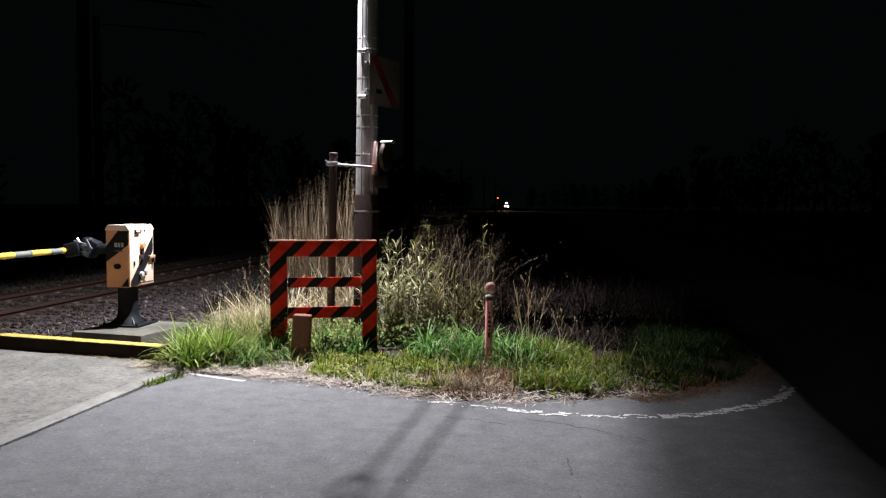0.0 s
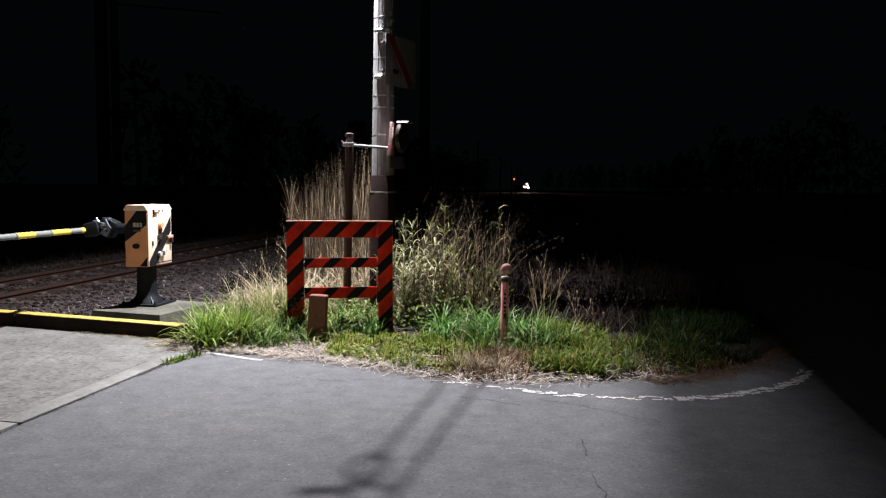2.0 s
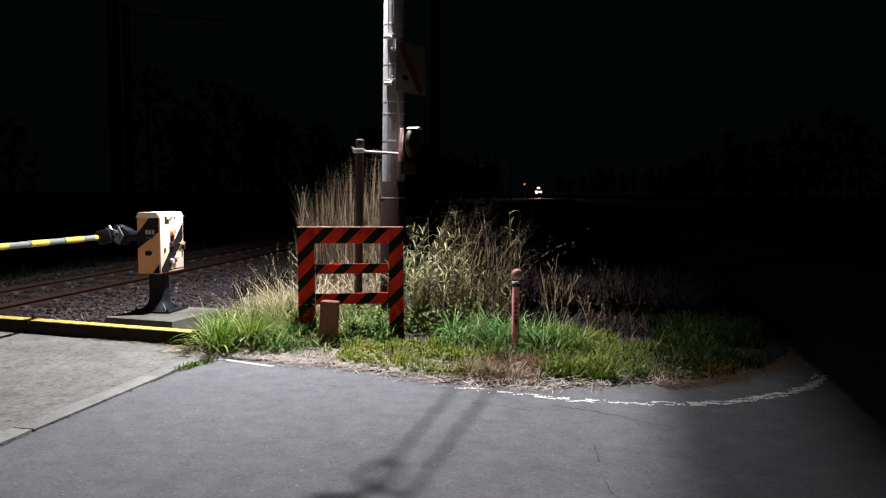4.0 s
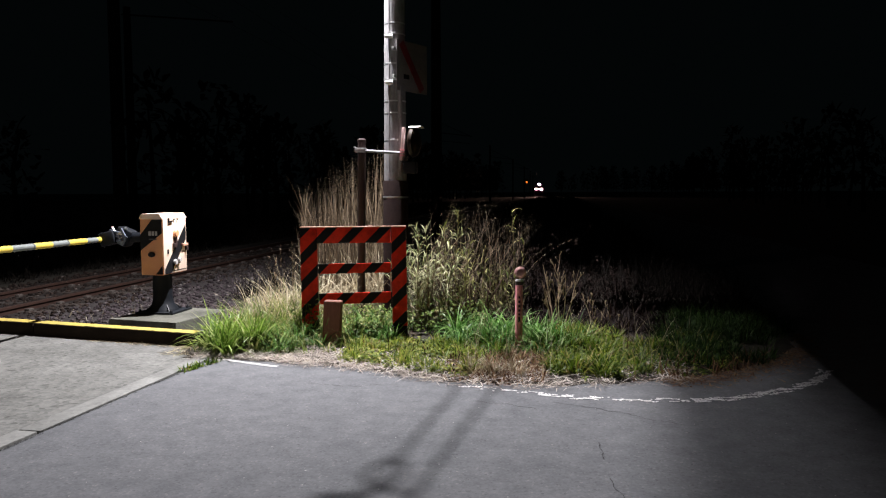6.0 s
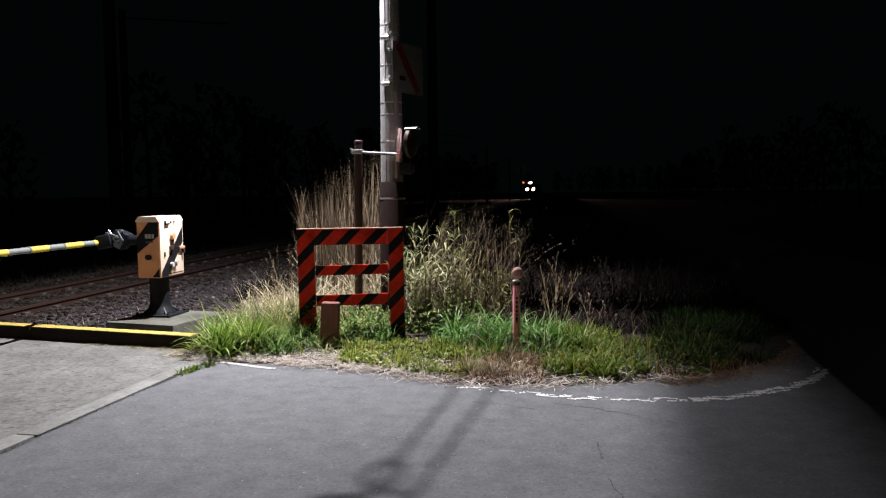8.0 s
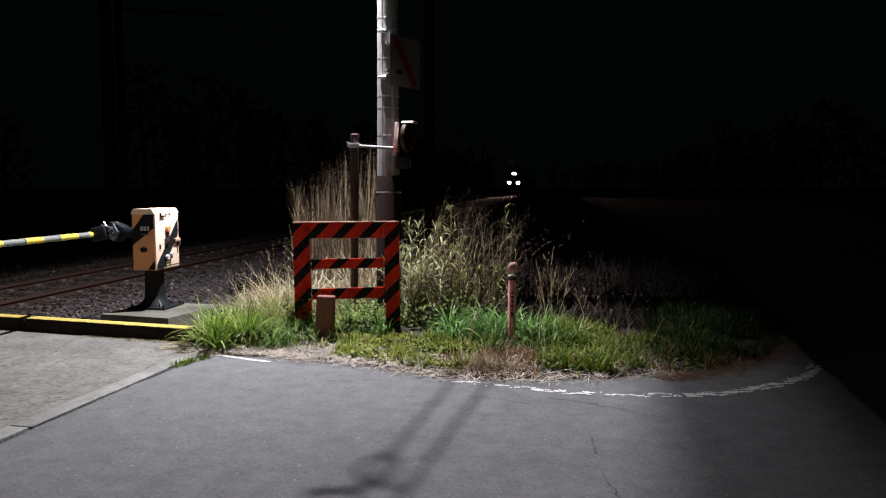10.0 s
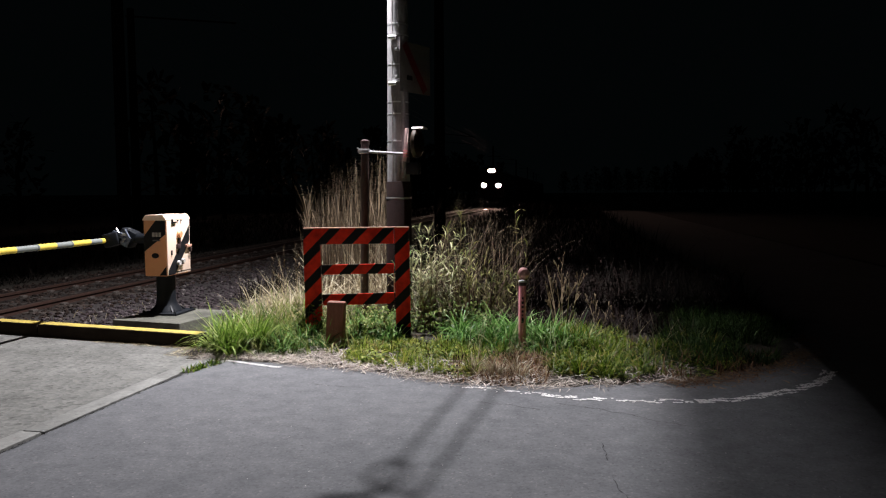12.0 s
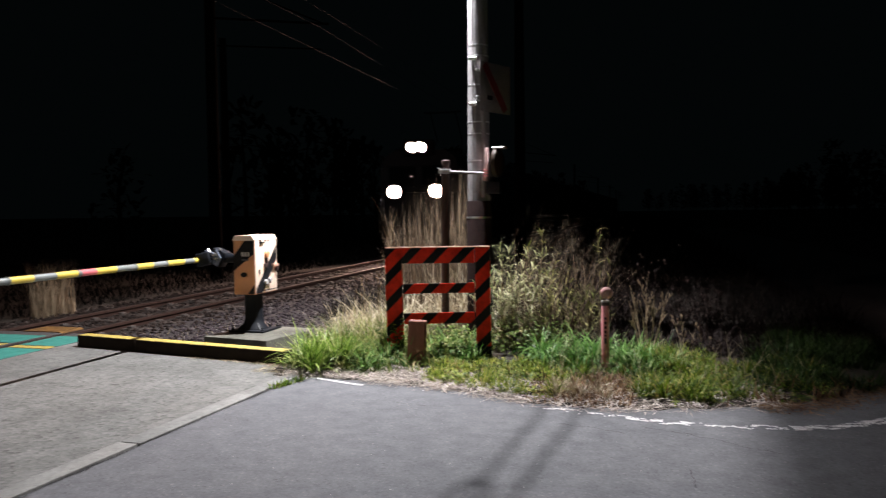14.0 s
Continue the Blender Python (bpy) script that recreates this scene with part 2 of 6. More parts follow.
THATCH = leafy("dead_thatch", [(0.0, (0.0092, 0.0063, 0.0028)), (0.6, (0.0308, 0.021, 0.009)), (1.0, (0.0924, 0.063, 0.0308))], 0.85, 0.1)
SEED_HEAD = leafy("dark_seed_head", [(0.0, (0.012, 0.008, 0.005)), (1.0, (0.05, 0.03, 0.018))], 0.8, 0.0)
WOODY = worn("woody_stem", (0.07, 0.035, 0.026), (0.03, 0.016, 0.012), 0.8, 0, 60, 6, 0.4)
PALE_LEAF = leafy("pale_weed_leaf", [(0.0, (0.10, 0.13, 0.04)), (0.35, (0.28, 0.31, 0.13)), (0.75, (0.50, 0.50, 0.29)), (1.0, (0.68, 0.63, 0.45))], 0.5, 0.25)
STRAW = leafy("dry_straw", [(0.0, (0.17, 0.125, 0.069)), (0.5, (0.42, 0.35, 0.2208)), (1.0, (0.68, 0.61, 0.4416))], 0.65, 0.2)
REED = leafy("dry_reed", [(0.0, (0.034, 0.023, 0.013)), (0.45, (0.115, 0.080, 0.050)), (0.8, (0.23, 0.170, 0.108)), (1.0, (0.42, 0.33, 0.23))], 0.7, 0.12)
LEAF = leafy("weed_leaf", [(0.0, (0.07, 0.09, 0.0195)), (0.4, (0.19, 0.21, 0.0546)), (0.75, (0.34, 0.33, 0.117)), (1.0, (0.52, 0.46, 0.2184))], 0.55)
# withered brown, darkened further in place of the shade behind the grass
SHADED_BROWN_LEAF = leafy("shaded_brown_bramble", [(0.0, (0.006, 0.0027, 0.0022)), (0.7, (0.014, 0.0065, 0.005)), (1.0, (0.032, 0.017, 0.013))], 0.8, 0.12)
BANK_BLADE = leafy("bank_grass", [(0.0, (0.026, 0.053, 0.0055)), (0.45, (0.090, 0.150, 0.0125)), (0.75, (0.190, 0.255, 0.025)), (0.92, (0.36, 0.36, 0.085)), (1.0, (0.36, 0.24, 0.085))], 0.5, 0.35)
LUSH_SHADED = leafy("shaded_lush_grass", [(0.0, (0.012, 0.032, 0.0065)), (0.6, (0.038, 0.085, 0.016)), (1.0, (0.09, 0.145, 0.038))], 0.55, 0.3)
WEED_BLADE = leafy("rough_grass", [(0.0, (0.04, 0.06, 0.0117)), (0.4, (0.13, 0.19, 0.0351)), (0.7, (0.28, 0.34, 0.078)), (0.85, (0.45, 0.45, 0.1716)), (1.0, (0.5, 0.39, 0.2028))], 0.5, 0.3)
STEM = leafy("weed_stem", [(0.0, (0.09, 0.065, 0.045)), (0.5, (0.22, 0.17, 0.11)), (1.0, (0.42, 0.34, 0.22))], 0.7, 0.1)
TWIG = leafy("dead_stalk", [(0.0, (0.26, 0.18, 0.11)), (1.0, (0.46, 0.36, 0.24))], 0.75, 0.05)
RUSTY_STONE = leafy("rust_stained_stone", [(0.0, (0.010, 0.006, 0.005)), (0.6, (0.028, 0.018, 0.014)), (0.94, (0.05, 0.034, 0.028)), (1.0, (0.12, 0.10, 0.09))], 0.9, 0.0)
PEBBLE = leafy("ballast_stone", [(0.0, (0.018, 0.013, 0.015)), (0.55, (0.05, 0.038, 0.042)), (0.92, (0.08, 0.065, 0.068)), (1.0, (0.17, 0.15, 0.145))], 0.85, 0.0)


# ------------------------------------------------------------------ mesh helpers
def box(sx, sy, sz, at=(0, 0, 0), bevel=0.0, segments=2, turn=None):
    """A box of that size, centred at the given place, with rounded edges."""
    bm = bmesh.new()
    bmesh.ops.create_cube(bm, size=1.0)
    bmesh.ops.scale(bm, vec=(sx, sy, sz), verts=bm.verts)
    if bevel:
        bmesh.ops.bevel(bm, geom=list(bm.edges), offset=bevel, segments=segments, affect="EDGES", profile=0.6)
    if turn is not None:
        bmesh.ops.transform(bm, matrix=turn, verts=bm.verts)
    bmesh.ops.translate(bm, vec=at, verts=bm.verts)
    return bm


def lathe(profile, sides=24, at=(0, 0, 0), turn=None):
    """A turned body from (radius, height) pairs."""
    bm = bmesh.new()
    rings = [[bm.verts.new((r * math.cos(2 * math.pi * i / sides), r * math.sin(2 * math.pi * i / sides), z)) for i in range(sides)] for r, z in profile]
    for a, b in zip(rings, rings[1:]):
        for i in range(sides):
            bm.faces.new((a[i], a[(i + 1) % sides], b[(i + 1) % sides], b[i]))
    bm.faces.new(reversed(rings[0]))
    bm.faces.new(rings[-1])
    if turn is not None:
        bmesh.ops.transform(bm, matrix=turn, verts=bm.verts)
    bmesh.ops.translate(bm, vec=at, verts=bm.verts)
    return bm


def tube(points, radius, sides=8):
    """A round bar along points; radius is one number or one for each point."""
    bm = bmesh.new()
    pts = [Vector(p) for p in points]
    radii = [radius] * len(pts) if isinstance(radius, (int, float)) else radius
    rings = []
    for i, p in enumerate(pts):
        d = (pts[min(i + 1, len(pts) - 1)] - pts[max(i - 1, 0)]).normalized()
        up = Vector((0, 0, 1)) if abs(d.z) < 0.9 else Vector((1, 0, 0))
        a = d.cross(up).normalized()
        b = d.cross(a).normalized()
        rings.append([bm.verts.new(p + radii[i] * (math.cos(2 * math.pi * k / sides) * a + math.sin(2 * math.pi * k / sides) * b)) for k in range(sides)])
    for r, s in zip(rings, rings[1:]):
        for k in range(sides):
            bm.faces.new((r[k], r[(k + 1) % sides], s[(k + 1) % sides], s[k]))
    bm.faces.new(rings[0])
    bm.faces.new(rings[-1])
    bmesh.ops.recalc_face_normals(bm, faces=bm.faces)
    return bm


def prism(outline, depth, axis="y"):
    """An outline of (a, b) pairs drawn out by depth. axis y: a is x, b is z; axis z: a is x, b is y."""
    bm = bmesh.new()
    lift = (lambda a, b, d: (a, d, b)) if axis == "y" else (lambda a, b, d: (a, b, d))
    front = [bm.verts.new(lift(a, b, 0)) for a, b in outline]
    back = [bm.verts.new(lift(a, b, depth)) for a, b in outline]
    bm.faces.new(front)
    bm.faces.new(reversed(back))
    n = len(outline)
    for i in range(n):
        bm.faces.new((front[i], back[i], back[(i + 1) % n], front[(i + 1) % n]))
    bmesh.ops.recalc_face_normals(bm, faces=bm.faces)
    return bm


def joined(*bms):
    out = bmesh.new()
    for b in bms:
        me = bpy.data.meshes.new("joined")
        b.to_mesh(me)
        out.from_mesh(me)
        bpy.data.meshes.remove(me)
        b.free()
    return out


def mesh_object(name, bm, material, smooth=True):
    me = bpy.data.meshes.new(name)
    bm.to_mesh(me)
    bm.free()
    me.materials.append(material)
    if smooth:
        me.shade_smooth()
        me.set_sharp_from_angle(angle=radians(35))
    return new(name, me)


def part(name, bm, material, parent, label=""):
    ob = mesh_object(name, bm, material)
    ob.parent = parent
    return tagged(ob, label) if label else ob


def thing(name, m, label, category, group="", kind=""):
    ob = new(name)
    ob.empty_display_size = 0.1
    ob.matrix_world = m
    return tagged(ob, label, category, group, kind)


def raw_object(name, verts, faces, material):
    me = bpy.data.meshes.new(name)
    me.from_pydata(verts, [], faces)
    me.materials.append(material)
    return new(name, me)


# ------------------------------------------------------------------ ground and road
EDGE = [(-3.62, 6.62), (-3.30, 6.02), (-2.85, 6.12), (-2.44, 6.10), (-1.63, 5.92), (-0.87, 5.60), (-0.44, 5.55), (0.0, 5.60),
        (0.61, 5.82), (1.05, 6.0), (1.45, 6.3), (1.80, 6.68), (2.10, 7.15), (2.35, 8.0), (2.5, 9.5), (2.6, 14.0), (2.6, 40.0)]
EDGE_X, EDGE_Y = np.array([p[0] for p in EDGE[1:11]]), np.array([p[1] for p in EDGE[1:11]])


def inside(x, y):
    """How far (roughly, in metres) a place lies inside the grassy verge; below nought outside it."""
    front = y - np.interp(x, EDGE_X, EDGE_Y)
    right = np.interp(y, [6.0, 6.3, 6.68, 7.15, 8.0, 9.5, 14, 40], [1.05, 1.45, 1.8, 2.1, 2.35, 2.5, 2.6, 2.6]) - x
    left = x - np.interp(y, [6.0, 6.62, 8.3, 10.0, 14.0, 40.0], [-3.3, -3.58, -3.75, -4.3, -4.7, -5.0])
    return np.minimum(np.minimum(front, right), left)


def verge_height(x, y):
    d = np.clip(inside(x, y), 0, 2.5)
    return 0.006 + 0.022 * np.minimum(d / 0.4, 1) + 0.035 * np.clip(d - 0.4, 0, 2)


def ground_sheet():
    xs = np.unique(np.concatenate([[-2500, -600, -150, -60, -30, -16], np.arange(-12, 6.01, 0.5), [10, 20, 40, 150, 600, 2500]]))
    ys = np.unique(np.concatenate([[-2500, -600, -120, -40, -12], np.arange(-6, 20.01, 0.5), [26, 36, 60, 120, 250, 600, 2500]]))
    verts, faces = [], []
    for j, y in enumerate(ys):
        for i, x in enumerate(xs):
            z = -0.10
            if x < -3.6 and y > 6.9:
                z = -0.16
            verts.append((x, y, z + (0.02 * noise.noise((x * 0.7, y * 0.7, 0)) if abs(x) < 30 and abs(y) < 60 else 0)))
    n = len(xs)
    for j in range(len(ys) - 1):
        for i in range(n - 1):
            a = j * n + i
            faces.append((a, a + 1, a + 1 + n, a + n))
    tagged(raw_object("ground", verts, faces, SOIL), "bare dark soil stretching away into the night", "ground", kind="structure")


def flat_slab(name, outline, top, depth, material, label, category):
    bm = prism(outline, depth, "z")
    bmesh.ops.translate(bm, vec=(0, 0, top - depth), verts=bm.verts)
    return tagged(mesh_object(name, bm, material, False), label, category, kind="structure")


def roads():
    seam = lambda y: -3.12 + 0.045 * (max(y, -4.0) - 4.05)  # where the slab's edging meets the asphalt
    asphalt = [(seam(-4), -40), (60, -40), (60, 4.5), (9, 5.0), (6.6, 6.2), (6.0, 8.5), (5.9, 60), (2.5, 60), (2.3, 9.0), (1.0, 6.6), (-0.4, 6.1), (-2.4, 6.7), (seam(6.7), 6.7), (seam(-4), -4)]
    flat_slab("road", asphalt, 0.0, 0.12, ASPHALT, "worn grey asphalt road with fine cracks", "road")
    flat_slab("pavement", [(-6.42, -30), (seam(-4) - 0.164, -30), (seam(-4) - 0.164, -4), (seam(7.4) - 0.164, 7.4), (-6.42, 7.4)], 0.004, 0.16, CONCRETE, "rough pale concrete slab of the level crossing", "concrete slab")
    strip = tagged(new("trim"), "smooth pale concrete edging between slab and asphalt", "edging", kind="structure")
    cuts = [-4.0, -1.9, 0.95, 4.05, 6.75]
    for a, b in zip(cuts, cuts[1:]):
        ob = mesh_object("edging_stone", box(0.152, b - a - 0.009, 0.16, (0, 0, -0.08), 0.008), KERB_CONCRETE)
        ob.matrix_world = pose(seam((a + b) / 2) - (0.083 if a > 4 else 0.092), (a + b) / 2, 0.012, 0, 0, -2.58)
        ob.parent = strip


def verge():
    xs, ys = np.arange(-5.2, 2.9, 0.12), np.concatenate([np.arange(5.4, 12.1, 0.12), np.arange(12.5, 41, 1.5)])
    verts, faces, index = [], [], {}
    for j, y in enumerate(ys):
        for i, x in enumerate(xs):
            if inside(x, y) > -0.16:
                index[i, j] = len(verts)
                z = float(verge_height(x, y)) if inside(x, y) > 0 else -0.03
                verts.append((x, y, z + 0.018 * noise.noise((x * 3, y * 3, 5))))
    for (i, j), a in index.items():
        if (i + 1, j) in index and (i, j + 1) in index and (i + 1, j + 1) in index:
            faces.append((a, index[i + 1, j], index[i + 1, j + 1], index[i, j + 1]))
    ob = raw_object("verge", verts, faces, SOIL)
    ob.data.shade_smooth()
    tagged(ob, "low earth bank of the overgrown roadside verge", "verge", kind="structure")


def worn_line(points, broad, gaps, seed):
    """A painted line along points, flaked into pieces."""
    rng = random.Random(seed)
    pts = [Vector((*p, 0)) for p in points]
    verts, faces = [], []
    for a, b in zip(pts, pts[1:]):
        d = (b - a)
        steps = max(1, int(d.length / 0.013))
        side = Vector((-d.y, d.x, 0)).normalized()
        width = broad(a)
        for k in range(steps):
            p = a + d * (k / steps)
            q = a + d * ((k + 1) / steps)
            for lane in range(7):
                lo, hi = -width / 2 + lane * width / 7, -width / 2 + (lane + 1) * width / 7
                edge = 0.16 if lane in (0, 6) else 0.0
                wear = noise.noise((p.x * 11, p.y * 11 + lane * 0.5, seed)) * 0.7 + 0.22 * noise.noise((p.x * 45, p.y * 45 + lane * 2.1, seed)) + 0.5 + rng.uniform(-0.08, 0.08) - edge
                if wear < gaps(p):
                    continue
                j = [rng.uniform(-0.004, 0.004) for _ in range(8)]
                n = len(verts)
                for base, w, dx, dy in ((p, lo, j[0], j[1]), (q, lo, j[2], j[3]), (q, hi, j[4], j[5]), (p, hi, j[6], j[7])):
                    v = base + side * w
                    verts.append((v.x + dx, v.y + dy, 0.004))
                faces.append((n, n + 1, n + 2, n + 3))
    return verts, faces


def road_marking():
    def wear(p):
        if p.x < -2.35:
            return 0.12
        if p.x < -0.75:
            return 0.98
        if p.x < -0.15:
            return 0.64
        return 0.56 if p.x < 0.9 else 0.42
    pts = [(-2.90, 6.10), (-2.62, 6.0), (-2.42, 5.93), (-1.6, 5.76), (-0.85, 5.53), (-0.48, 5.44), (0.11, 5.30), (0.42, 5.28), (0.88, 5.33), (1.12, 5.40), (1.34, 5.52), (1.6, 5.70), (1.86, 5.95), (2.0, 6.15), (2.12, 6.42)]
    fine = []
    for k in range(len(pts) - 1):
        for s in range(4):
            fine.append((pts[k][0] + (pts[k + 1][0] - pts[k][0]) * s / 4, pts[k][1] + (pts[k + 1][1] - pts[k][1]) * s / 4))
    fine.append(pts[-1])
    verts, faces = worn_line(fine, lambda p: 0.045 if p.x < -2.3 else 0.11, wear, 3)
    tagged(raw_object("road_marking", verts, faces, LINE_PAINT), "flaked white edge line curving round the verge", "road marking", kind="structure")


def joint_dirt():
    """Crumbled asphalt and dirt in the joint along the edging."""
    pts = [(-3.12 + 0.045 * (y - 4.05) + 0.010, y) for y in np.arange(-1.0, 6.0, 0.1)]
    verts, faces = worn_line(pts, lambda p: 0.028, lambda p: 0.60, 6)
    tagged(raw_object("joint_dirt", verts, faces, CRACK), "dark crumbled dirt along the edging joint", "dirt", kind="structure")


def road_cracks():
    verts, faces = [], []
    rng = random.Random(8)
    for start, heading, length in (((-0.6, 5.12), -5, 0.5), ((-0.05, 5.16), -22, 0.95), ((-1.9, 5.42), 4, 0.6), ((0.22, 4.35), -80, 0.3), ((0.25, 3.8), -75, 0.35)):
        x, y, a = *start, radians(heading)
        w = 0.002
        n = int(length / 0.035)
        for k in range(n):
            x2, y2 = x + 0.035 * math.cos(a), y + 0.035 * math.sin(a)
            s, c = math.sin(a) * w, math.cos(a) * w
            i = len(verts)
            verts += [(x - s, y + c, 0.0022), (x + s, y - c, 0.0022), (x2 + s, y2 - c, 0.0022), (x2 - s, y2 + c, 0.0022)]
            faces.append((i, i + 1, i + 2, i + 3))
            x, y = x2, y2
            a = radians(heading) + rng.uniform(-0.6, 0.6)
            w = rng.uniform(0.0008, 0.0034)
    tagged(raw_object("road_cracks", verts, faces, CRACK), "thin dark cracks in the asphalt", "cracks", kind="structure")


# ------------------------------------------------------------------ railway
TRACK_X = -7.63
COURSE = [(-400, 0.0), (70, 0.0), (110, 0.6), (180, 1.0), (250, 0.55), (311, -0.8), (390, -5.5), (480, -15.0), (700, -52.0)]  # along the line, sideways


def track_x(y):
    """Where the middle of the track lies: straight past the crossing, bending away far off."""
    ys, xs = [c[0] for c in COURSE], [c[1] for c in COURSE]
    return TRACK_X + sum(float(np.interp(y + d, ys, xs)) for d in (-30, -20, -10, 0, 10, 20, 30)) / 7


TRACK_STEPS = [-60.0] + [10.0 * k for k in range(4, 71)]


def along_track(outline):
    """An outline of (sideways, up) pairs drawn out along the track."""
    bm = bmesh.new()
    rings = [[bm.verts.new((track_x(y) + a, y, b)) for a, b in outline] for y in TRACK_STEPS]
    n = len(outline)
    for r, q in zip(rings, rings[1:]):
        for i in range(n):
            bm.faces.new((r[i], r[(i + 1) % n], q[(i + 1) % n], q[i]))
    bm.faces.new(rings[0])
    bm.faces.new(rings[-1])
    bmesh.ops.recalc_face_normals(bm, faces=bm.faces)
    return bm


def rail_profile():
    return [(-0.064, 0), (0.064, 0), (0.064, 0.012), (0.012, 0.028), (0.009, 0.10), (0.033, 0.115), (0.033, 0.147), (0.027, 0.153), (-0.027, 0.153), (-0.033, 0.147), (-0.033, 0.115), (-0.009, 0.10), (-0.012, 0.028), (-0.064, 0.012)]


def railway():
    for x in (0.565, -0.565):
        ob = thing("rail", pose(0, 0, -0.153), "long rusty steel rail with a worn head", "rail", "rails of the track", "structure")
        part("rail_web", along_track([(x + a, b) for a, b in rail_profile()]), RUST, ob)
        part("rail_head", along_track([(x - 0.025, 0.153), (x + 0.025, 0.153), (x + 0.025, 0.156), (x - 0.025, 0.156)]), RAIL_TOP, ob, "polished running surface")
    bed = along_track([(-2.6, -0.55), (2.5, -0.55), (1.75, -0.13), (0.9, -0.105), (-0.9, -0.105), (-1.6, -0.13)])
    tagged(mesh_object("ballast_bed", bed, TRACK_BED), "dark crushed stone bed under the track", "ballast", kind="structure")
    shoulder = prism([(-7.0, -0.3), (-3.5, -0.3), (-3.62, -0.05), (-4.2, -0.06), (-6.0, -0.10), (-7.0, -0.11)], 60)
    bmesh.ops.translate(shoulder, vec=(0, 7.0, 0), verts=shoulder.verts)
    tagged(mesh_object("ballast_shoulder", shoulder, BALLAST), "dark crushed stone beside the track", "ballast", kind="structure")
    bm = box(2.0, 0.22, 0.14, (0, 0, 0), 0.012)
    sleeper = mesh_object("sleeper", bm, SLEEPER)
    sleeper.location = (TRACK_X, 8.3, -0.165)
    tagged(sleeper, "grey concrete sleeper half sunk in ballast", "sleeper", "sleepers of the track", "structure")
    for side in (-1, 1):
        for near in (-1, 1):
            clip = part("rail_clip", box(0.07, 0.10, 0.035, (side * 0.565 + near * 0.105, 0, 0.085), 0.008), CLIP, sleeper, "pale rail clip")
    for k in range(1, 70):
        copy_thing(sleeper, pose(TRACK_X, 8.3 + 0.62 * k, -0.165))


def stones():
    rng = np.random.RandomState(4)
    ico = bmesh.new()
    bmesh.ops.create_icosphere(ico, subdivisions=1, radius=1.0)
    base = np.array([v.co[:] for v in ico.verts])
    tris = np.array([[v.index for v in f.verts] for f in ico.faces])
    ico.free()
    spots = []
    for _ in range(9000):
        y = 7.0 + 12.0 * rng.rand() ** 1.7
        x = rng.uniform(-9.4, -3.55)
        if -4.75 < x < -3.85 and y < 8.05 or y < 7.15 and x > -6.5:
            continue
        if min(abs(x - TRACK_X - 0.565), abs(x - TRACK_X + 0.565)) < 0.09:
            continue
        z = float(np.interp(x, [-9.2, -8.5, -6.9, -6.0, -4.2, -3.6], [-0.13, -0.105, -0.11, -0.10, -0.06, -0.05]))
        spots.append((x, y, z, rng.uniform(0.014, 0.034)))
    beside = [q for q in spots if q[0] > -6.25 + 0.35 * rng.normal()]
    between = [q for q in spots if q not in set(beside)]
    for name, group, material, label in (("ballast_stones", beside, PEBBLE, "loose dark crushed stones beside the track"), ("track_stones", between, RUSTY_STONE, "rust-stained crushed stones between the rails")):
        verts, faces = [], []
        for k, (x, y, z, r) in enumerate(group):
            p = base * (1 + 0.35 * (rng.rand(len(base), 1) - 0.5)) * (r * np.array([1, rng.uniform(0.7, 1.2), rng.uniform(0.55, 0.9)]))
            a = rng.uniform(0, 6.28)
            p = p @ np.array([[math.cos(a), -math.sin(a), 0], [math.sin(a), math.cos(a), 0], [0, 0, 1]])
            verts.append(p + (x, y, z + r * 0.45))
            faces.append(tris + k * len(base))
        ob = raw_object(name, np.concatenate(verts).tolist(), np.concatenate(faces).tolist(), material)
        tagged(ob, label, "ballast stones", kind="stuff")


def ballast_wisps():
    """Dry wisps and dead stalks blown between the stones."""
    rng = np.random.RandomState(91)
    n = 220
    x, y = rng.uniform(-6.2, -3.6, n), 7.2 + 2.6 * rng.rand(n) ** 1.5
    ok = ~((x > -4.75) & (x < -3.8) & (y < 8.2))
    x, y = x[ok], y[ok]
    n = len(x)
    z = np.interp(x, [-6.2, -4.2, -3.6], [-0.09, -0.045, -0.035])
    blades("dry_wisps", np.column_stack([x, y, z]), rng.uniform(0.06, 0.22, n), rng.uniform(0.003, 0.007, n), STRAW, "dry wisps of grass among the ballast", 1.1, 0.8, 92, 4, "dry grass")


def crossing_panels():
    """The surfacing between and beside the rails, painted teal with yellow lines."""
    for x0, x1, stripes in ((-6.985, -6.44, ((6.15, 6.80, TEAL), (6.83, 6.96, YELLOW), (6.99, 7.60, TEAL))), (-8.10, -7.16, ((6.2, 6.85, TEAL), (6.9, 7.03, YELLOW), (7.08, 7.60, TEAL))), (-8.9, -8.29, ((6.4, 7.1, TEAL),))):
        ob = thing("crossing_panel", pose((x0 + x1) / 2, 0, 0), "dark rubber crossing panel painted teal and yellow", "crossing panel", "panels between the rails", "structure")
        w = x1 - x0
        part("panel", box(w, 37.8, 0.14, (0, -11.05, -0.068), 0.008), RUBBER, ob)
        for a, b, mt in stripes:
            part("painted_stripe", box(w - 0.02, b - a, 0.005, (0, (a + b) / 2, 0.0035)), mt, ob)


def rail_ramp():
    """The sloping end piece at the crossing's edge between the rails."""
    bm = prism([(-0.34, 0.0), (0.34, 0.0), (0.30, 0.09), (-0.30, 0.09)], 0.42)
    bmesh.ops.bevel(bm, geom=list(bm.edges), offset=0.015, segments=2, affect="EDGES")
    ob = mesh_object("rail_ramp", bm, RAMP)
    ob.matrix_world = pose(TRACK_X + 0.05, 7.95, -0.10)
    tagged(ob, "rusty yellow end ramp between the rails", "end ramp")


